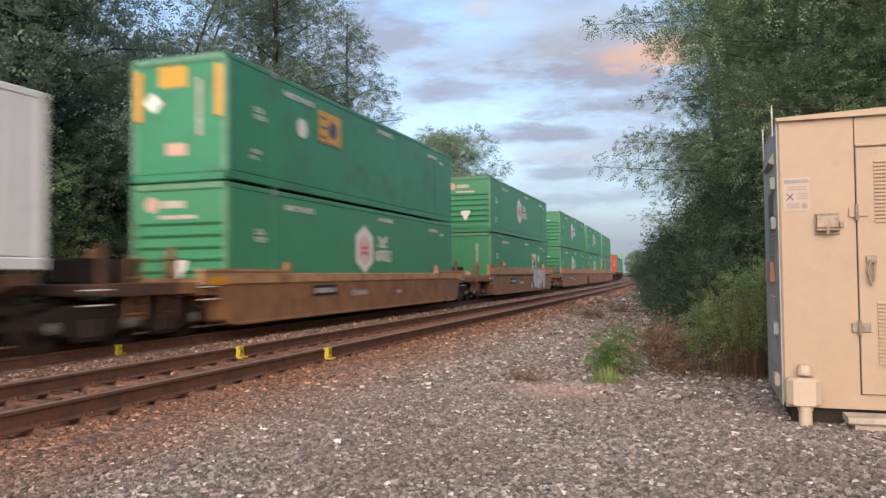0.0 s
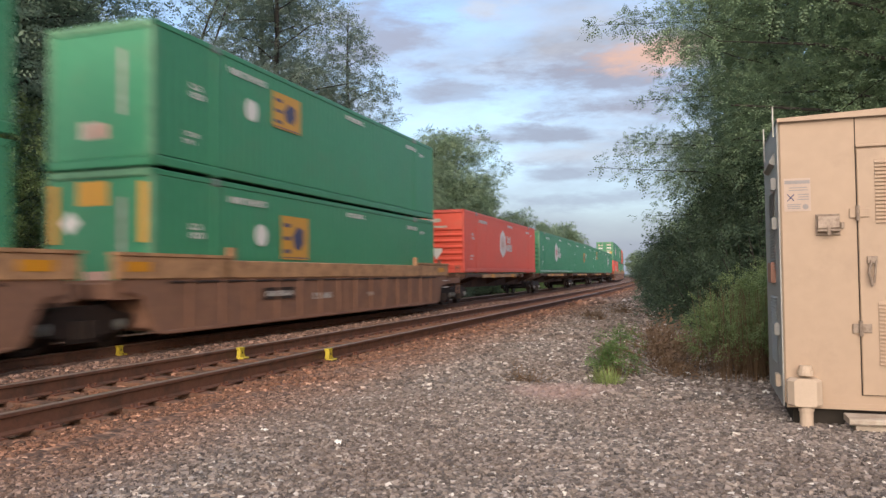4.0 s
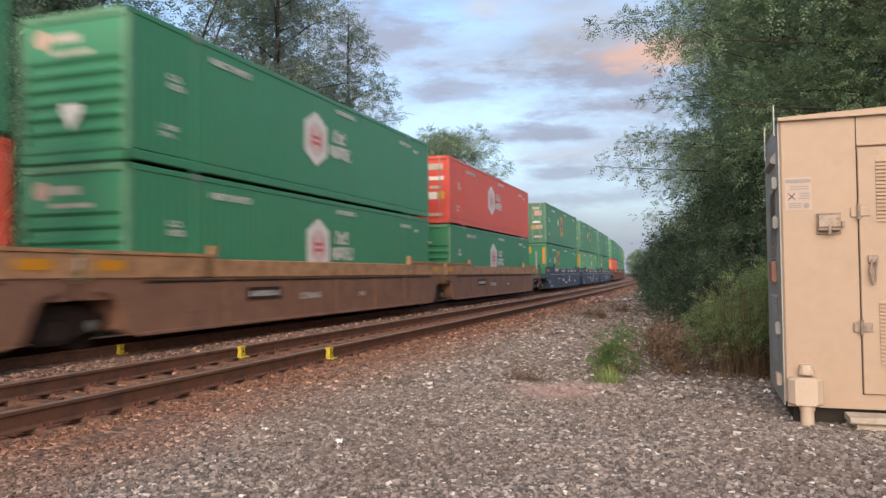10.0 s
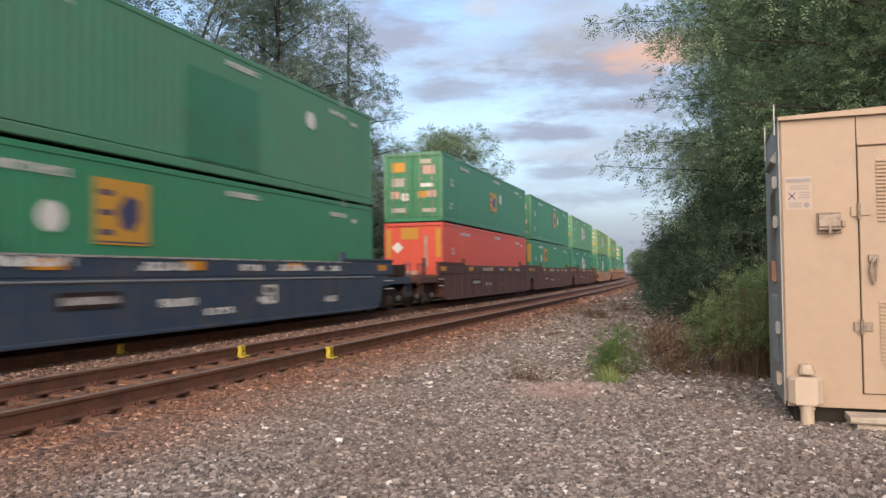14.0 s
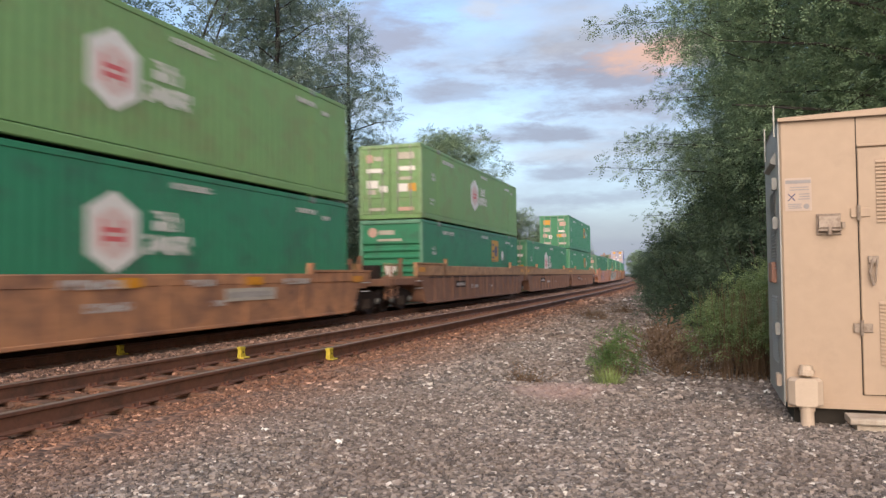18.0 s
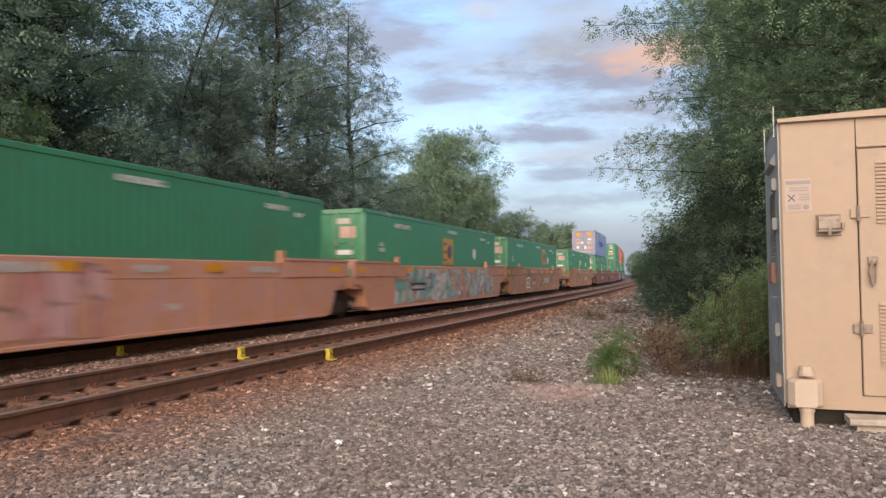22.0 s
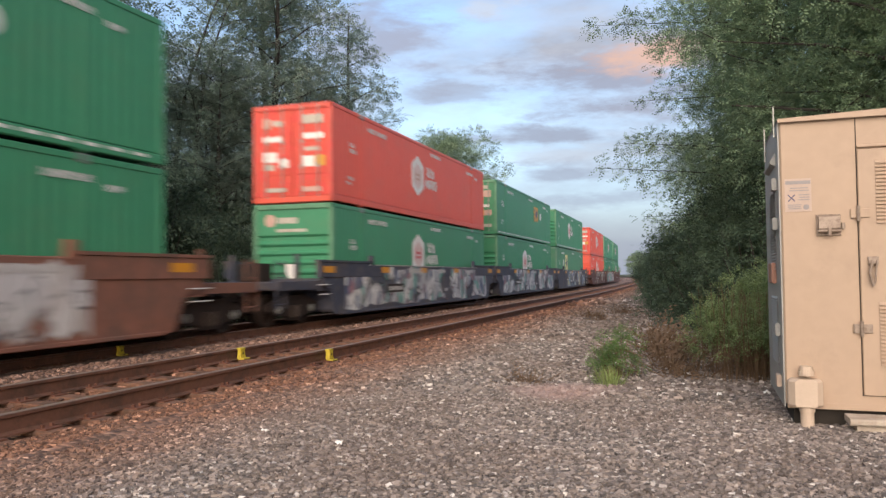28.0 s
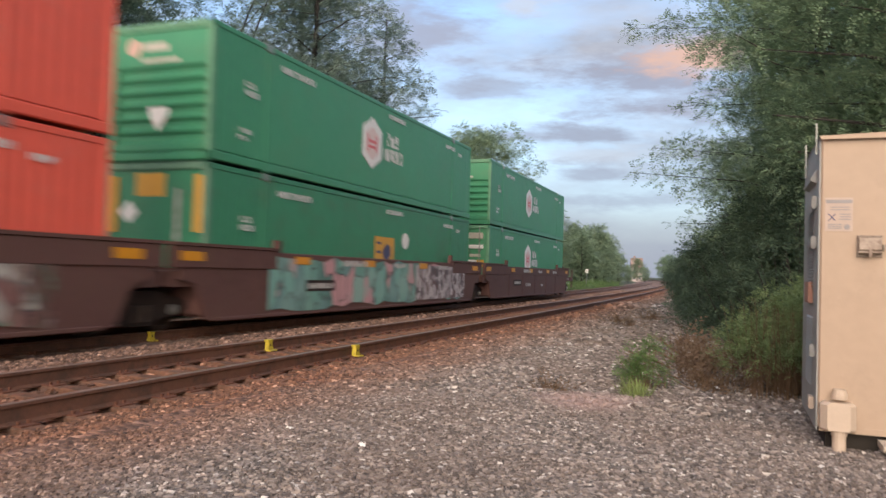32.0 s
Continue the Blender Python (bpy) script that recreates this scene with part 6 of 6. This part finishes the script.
def build_trees():
    tall = make_tree(1, 19.0, 4.2, 0.14, 48, 100, 0.145, LEAF_DARK, "tall dark broadleaf tree with a dense layered crown", rise=0.4, top=0.5, flat=0.6)
    slim = make_tree(2, 18.2, 3.9, 0.10, 46, 80, 0.135, LEAF_HAZY, "slender dark tree with open layered branches", lean=(0.004, 0.01), rise=0.35, top=0.62, lobe=1.05, flat=0.55)
    feather = make_tree(9, 17.8, 4.0, 0.10, 52, 95, 0.13, LEAF_HAZY, "slender feathery tree with sky showing through its crown", lean=(0.003, 0.006), rise=0.4, top=0.2, lobe=0.8, flat=0.45)
    bushy = make_tree(3, 14.0, 4.9, 0.08, 44, 90, 0.20, LEAF_LIGHT, "light green leafy tree with a rounded uneven crown", rise=0.6, top=0.4, lobe=0.9, flat=0.75)
    distant = make_tree(10, 14.0, 5.0, 0.05, 30, 40, 0.34, LEAF_LIGHT, "distant grey-green leafy tree with a rounded crown", rise=0.6, top=0.45, lobe=1.0, leaflets=5, flat=0.8)
    near = make_tree(4, 13.0, 3.2, 0.05, 48, 300, 0.066, LEAF_MID, "dense green tree overhanging the gravel", rise=0.35, top=0.6, flat=0.78)
    young = make_tree(7, 7.0, 2.2, 0.05, 26, 150, 0.13, LEAF_MID, "green young tree at the edge of the gravel", rise=0.35, top=0.4, flat=0.65)
    edge_tree = make_tree(6, 13.5, 2.75, 0.06, 54, 360, 0.064, LEAF_MID, "tall green tree with feathery branches reaching over the gravel", rise=0.35, top=0.8, flat=0.78, droop=0.45,
                          arms=((6.2, 7.3, 181, 5.4), (6.9, 8.6, 176, 5.0), (7.2, 8.2, 190, 4.7), (4.6, 5.4, 178, 4.3), (3.2, 4.4, 180, 4.7), (2.6, 3.8, 182, 5.2), (1.9, 2.6, 180, 4.1)))
    bent = make_tree(5, 17.5, 2.4, 0.45, 18, 60, 0.14, LEAF_DARK, "leaning bare-trunked tree with a thin crown", lean=(0.06, 0.20), rise=0.7, lobe=0.7, stout=0.5)
    used = {}

    def put(src, x, y, turn, scale):
        m = plant(src, x, y, turn, scale)
        if src not in used:
            used[src] = 1
            src.matrix_basis = m
        else:
            copy_thing(src, m)

    # beyond the far track
    for x, y, a, k in ((-19.5, 12.0, 0, 1.0), (-21.0, 16.5, 70, 1.1), (-20.5, 19.4, 140, 0.92), (-28, 25.5, 110, 1.05), (-25.5, 20.0, 200, 1.1), (-23.0, 11.0, 300, 1.1), (-21.5, 24.3, 60, 0.62), (-24.0, 28.5, 170, 0.6)):
        put(tall, x, y, a, k)
    for x, y, a, k in ((-20.0, 32.5, 200, 1.12), (-23, 36.5, 20, 1.08), (-20, 28.0, 290, 0.62), (-22.5, 31, 50, 0.58), (-21.5, 29.0, 120, 0.55), (-20.5, 36.5, 150, 0.7)):
        put(slim, x, y, a, k)
    put(feather, -20.0, 41.0, 0, 1.06)
    put(bent, -21.0, 26.6, 0, 1.0)
    put(bent, -22.5, 27.2, -35, 1.1)
    for x, y, a, k in ((-24, 52, 0, 0.80), (-24.5, 58, 60, 0.86), (-25, 66, 60, 1.05), (-26.5, 75, 20, 1.45), (-28, 84, 140, 1.66), (-27, 92, 220, 1.2), (-23.6, 98, 130, 0.92), (-23.5, 60, 200, 0.8)):
        put(bushy, x, y, a, k)
    for x, y, a, k in ((-27, 103, 30, 0.72), (-28.5, 136, 90, 0.75), (-24, 142, 180, 1.0), (-28, 115, 180, 0.72), (-21.6, 112, 60, 0.84), (-23.5, 119, 140, 0.95), (-25.5, 125, 200, 1.05), (-22.5, 129, 300, 1.05), (-27, 205, 10, 0.42), (-32, 212, 80, 0.45), (-22, 200, 150, 0.4), (-25.5, 150, 40, 1.0), (-28, 168, 220, 1.1), (-25.3, 160, 130, 0.8), (-26.0, 180, 250, 0.74), (-30, 196, 300, 0.85), (-46, 190, 10, 0.8), (-62, 240, 130, 0.9), (-36, 300, 200, 0.85), (-28, 320, 20, 0.95), (-20, 300, 77, 0.9), (-12, 290, 140, 0.95)):
        put(distant, x, y, a, k)
    # beside the gravel, towards the bend; last four unseen, added to shade the train
    for x, y, a, k in ((3.4, 14.2, 0, 0.95), (5.8, 13.2, 80, 1.0), (5.6, 18.5, 200, 1.15), (2.2, 23.0, 260, 1.0), (5.5, 27, 40, 1.2), (8.5, 14, 120, 1.05), (1.6, 30, 330, 0.85), (8.5, 8.5, 30, 1.0), (15.0, 3.0, 150, 1.0), (16.5, -4, 250, 0.95), (18.0, -11, 10, 0.9)):
        put(near, x, y, a, k)
    for x, y, a, k in ((1.6, 42, 90, 1.02), (0.6, 55, 10, 0.93), (-0.6, 70, 170, 0.84), (-3.0, 95, 230, 0.8), (-7.0, 130, 300, 0.84), (-14, 175, 20, 0.93)):
        put(young, x, y, a, k)
    put(edge_tree, 2.75, 18.5, 0, 1.0)
    put(edge_tree, 2.6, 27.0, 270, 0.9)
    bright = make_tree(8, 7.5, 2.2, 0.1, 28, 130, 0.12, LEAF_SHRUB, "bright green young tree at the edge of the wood", rise=0.5)
    put(bright, -17.3, 14.9, 0, 0.9)
    under = make_shrub(11, 2.4, 4.6, 90, 40, 0.13, LEAF_SHADE, "undergrowth", "leafy undergrowth at the edge of the wood, coloured dark for shade")
    first = True
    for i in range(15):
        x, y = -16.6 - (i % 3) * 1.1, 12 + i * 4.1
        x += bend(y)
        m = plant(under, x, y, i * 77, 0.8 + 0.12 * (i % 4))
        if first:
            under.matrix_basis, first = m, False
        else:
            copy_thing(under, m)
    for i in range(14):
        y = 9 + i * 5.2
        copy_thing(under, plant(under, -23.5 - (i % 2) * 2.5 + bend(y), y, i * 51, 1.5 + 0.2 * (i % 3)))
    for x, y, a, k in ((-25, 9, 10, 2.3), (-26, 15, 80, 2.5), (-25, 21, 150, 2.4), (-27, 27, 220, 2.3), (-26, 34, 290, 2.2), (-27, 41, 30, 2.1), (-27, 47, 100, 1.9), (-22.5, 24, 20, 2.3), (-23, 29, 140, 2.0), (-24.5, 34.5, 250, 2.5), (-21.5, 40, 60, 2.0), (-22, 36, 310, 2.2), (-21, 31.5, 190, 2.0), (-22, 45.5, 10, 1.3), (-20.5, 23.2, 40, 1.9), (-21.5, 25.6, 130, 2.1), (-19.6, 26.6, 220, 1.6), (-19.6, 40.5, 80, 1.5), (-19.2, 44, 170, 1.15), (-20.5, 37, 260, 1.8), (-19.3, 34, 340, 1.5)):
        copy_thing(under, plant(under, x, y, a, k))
    # these shrubs carry the shade below the trees in their leaf colour
    edge = make_shrub(12, 1.4, 3.2, 80, 36, 0.075, LEAF_DEEP_SHADE, "undergrowth", "leafy undergrowth below the trees, coloured dark for the shade", low=0.1)
    first = True
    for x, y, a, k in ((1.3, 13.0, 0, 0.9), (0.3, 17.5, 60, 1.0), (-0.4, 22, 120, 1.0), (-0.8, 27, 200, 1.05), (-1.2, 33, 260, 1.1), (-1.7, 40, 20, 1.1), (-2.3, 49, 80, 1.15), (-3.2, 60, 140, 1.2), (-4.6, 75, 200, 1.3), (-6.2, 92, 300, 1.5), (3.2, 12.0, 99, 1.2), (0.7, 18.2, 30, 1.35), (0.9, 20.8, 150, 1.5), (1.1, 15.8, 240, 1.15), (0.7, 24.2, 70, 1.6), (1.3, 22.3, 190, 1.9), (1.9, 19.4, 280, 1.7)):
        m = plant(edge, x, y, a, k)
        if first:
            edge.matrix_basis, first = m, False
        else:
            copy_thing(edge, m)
    tall_weed = make_shrub(13, 0.85, 1.6, 110, 46, 0.038, LEAF_SHRUB, "tall_shrub", "bushy green shrub with dry reddish stalks beside the cabinet", stems=340, low=0.45)
    tall_weed.matrix_basis = plant(tall_weed, 0.62, 9.75, 0, 0.88)
    copy_thing(tall_weed, plant(tall_weed, 0.85, 10.9, 120, 0.95))
    copy_thing(tall_weed, plant(tall_weed, 1.05, 9.5, 200, 0.95))
    small = make_shrub(14, 0.27, 0.68, 26, 26, 0.034, LEAF_BRIGHT, "small_bush", "small bright green bush growing in the gravel", stems=14, low=0.45)
    small.matrix_basis = plant(small, -1.0, 9.35)
    rng = np.random.default_rng(15)
    nb = 210
    a, r = rng.uniform(0, 2 * np.pi, nb), 0.15 * np.sqrt(rng.random(nb))
    foot = np.stack([np.cos(a) * r, np.sin(a) * r, np.zeros(nb)], 1)
    lean = np.stack([np.cos(a) * r * 0.9 + rng.normal(size=nb) * 0.05, np.sin(a) * r * 0.9 + rng.normal(size=nb) * 0.05, rng.uniform(0.10, 0.26, nb)], 1)
    wide = np.stack([-np.sin(a), np.cos(a), np.zeros(nb)], 1) * 0.0045
    v = np.stack([foot - wide, foot + wide, foot + lean * 0.6 + wide * 0.7, foot + lean, foot + lean * 0.6 - wide * 0.7], 1)
    tuft = thing("grass_tuft", "light green grass tuft in the gravel", "grass", "shrubs beside the tracks")
    tagged(part("blade_mass", arrays("blades", v.reshape(-1, 3), np.arange(nb * 5).reshape(-1, 5), LEAF_GRASS), None, tuft), kind="stuff")
    tuft.matrix_basis = plant(tuft, -1.02, 8.5)
    weed = make_shrub(16, 0.12, 0.16, 10, 4, 0.03, STRAW, "dry_weed", "small dry brown weed in the gravel", stems=26)
    weed.matrix_basis = plant(weed, -1.96, 8.47, 0, 1.4)
    for x, y, k in ((-0.42, 10.2, 1.8), (-0.3, 9.6, 1.5), (-0.55, 11.2, 2.2), (-0.35, 11.6, 2.6), (-0.75, 12.6, 1.6), (-0.55, 13.6, 2.0), (-0.9, 14.6, 1.8), (-2.7, 20.5, 1.5), (-3.2, 22, 1.6), (-2.4, 23.5, 1.8)):
        copy_thing(weed, plant(weed, x, y, x * 90, k))

    bank = make_shrub(17, 2.2, 0.9, 70, 22, 0.09, LEAF_BRIGHT, "grass_bank", "low bright green grassy growth beside the far track")
    first = True
    for i in range(9):
        y = 66 + i * 6.5
        m = plant(bank, -15.6 + bend(y), y, i * 70, 1.0 + 0.06 * (i % 3))
        if first:
            bank.matrix_basis, first = m, False
        else:
            copy_thing(bank, m)


build_trees()


def build_posts():
    """Two pale marker posts on the grass beside the far track."""
    for y, h in ((70, 2.6), (88, 2.2)):
        t = thing("marker_post", "pale trackside marker post standing in grass", "post", "marker posts", at=(-14.4 + bend(y), y, -0.2))
        part("pole", Geo().tube((0, 0, 0), (0, 0, h), 0.045, n=8), STEEL, t)
        part("plate", Geo().box(-0.16, -0.02, h - 0.35, 0.16, 0.02, h + 0.1, 0.01), DECAL, t, "white plate")


build_posts()


def build_litter():
    """Scraps of white paper and pale stones that lie on the gravel."""
    rnd = random.Random(5)
    for x, y, s in ((-0.22, 9.5, 0.07), (0.55, 8.1, 0.06), (-0.55, 10.9, 0.05), (-0.75, 12.0, 0.06), (0.1, 7.9, 0.05), (-3.3, 5.2, 0.05), (-2.5, 4.9, 0.045)):
        t = thing("litter_scrap", "small crumpled white scrap lying on the gravel", "litter", "litter on the gravel", at=(x, y, ground_z(x, y) + 0.03))
        g = Geo()
        n = 5
        v = [(s * (i / n - 0.5) + rnd.uniform(-0.01, 0.01), s * 0.8 * (j / n - 0.5), rnd.uniform(0, 0.03) + 0.3 * s * (i == 2)) for j in range(n + 1) for i in range(n + 1)]
        f = [(j * (n + 1) + i, j * (n + 1) + i + 1, (j + 1) * (n + 1) + i + 1, (j + 1) * (n + 1) + i) for j in range(n) for i in range(n)]
        part("scrap", g.add(v, f), DECAL, t)


build_litter()


def build_rubble():
    """A low heap of larger broken stones beside the near track."""
    rnd = random.Random(21)
    g = Geo()
    for i in range(90):
        y = 34.2 + rnd.gauss(0, 1.3)
        x = -4.35 + bend(y) + rnd.gauss(0, 0.55)
        r = rnd.uniform(0.05, 0.16)
        z = ground_z(x, y) + r * 0.3 + 0.12 * math.exp(-((y - 34.2) ** 2 + (x + 4.6) ** 2))
        ring = [(rnd.uniform(0.7, 1.2) * r, a * math.pi / 3 + rnd.uniform(-0.25, 0.25)) for a in range(6)]
        tilt = rnd.uniform(-0.3, 0.3)
        g.loft([[(x + k * d * math.cos(a), y + k * d * math.sin(a), z + h * r + tilt * k * d * math.cos(a)) for d, a in ring] for k, h in ((0.7, -0.6), (1.0, -0.1), (0.85, 0.35), (0.4, 0.6))])
    tagged(new("stone_heap", g.mesh("stone_heap", gravel_material("heap_stone", True))), "low heap of broken grey stones beside the track", "gravel", kind="stuff")


build_rubble()

# ---- the far building ----
HOUSEWALL = mat("pale_siding", (0.42, 0.38, 0.35), 0.85, 0, 0.12, 0.3)
ROOFRED = mat("faded_red_shingles", (0.25, 0.17, 0.145), 0.9, 0, 0.15, 0.4)
PANE = mat("dark_window_glass", (0.06, 0.07, 0.09), 0.15)
TRIMM = mat("pale_stone_trim", (0.5, 0.46, 0.42), 0.8)


def build_far_house():
    t = thing("house", "distant pale house with a faded reddish gable roof among trees", "building")
    t.matrix_basis = pose(-40.0, 330, -0.8, 0, 0, 100)
    part("wall", Geo().poly([(-4, -2.2, 0), (4, -2.2, 0), (4, -2.2, 6.2), (-4, -2.2, 6.2)], (0, 4.4, 0)), HOUSEWALL, t)
    roof = part("roof", Geo().poly([(-4.6, -2.5, 6.1), (4.6, -2.5, 6.1), (0, -2.5, 10.2)], (0, 5, 0)), ROOFRED, t, "faded reddish gable roof")
    part("chimney", Geo().box(-1.6, 0.7, 8.5, -0.8, 1.4, 11.0, 0.05), ROOFRED, roof)
    for j in range(2):
        for i in range(2):
            w = part("window", common("house_window", lambda: Geo().box(-0.05, -0.6, 0, 0.06, 0.6, 1.5), TRIMM), TRIMM, t, at=(-4.0, -1 + i * 2.0, 1.0 + j * 2.8))
            part("pane", common("house_pane", lambda: Geo().box(-0.075, -0.5, 0.1, -0.052, 0.5, 1.4), PANE), PANE, w)


build_far_house()
motions()
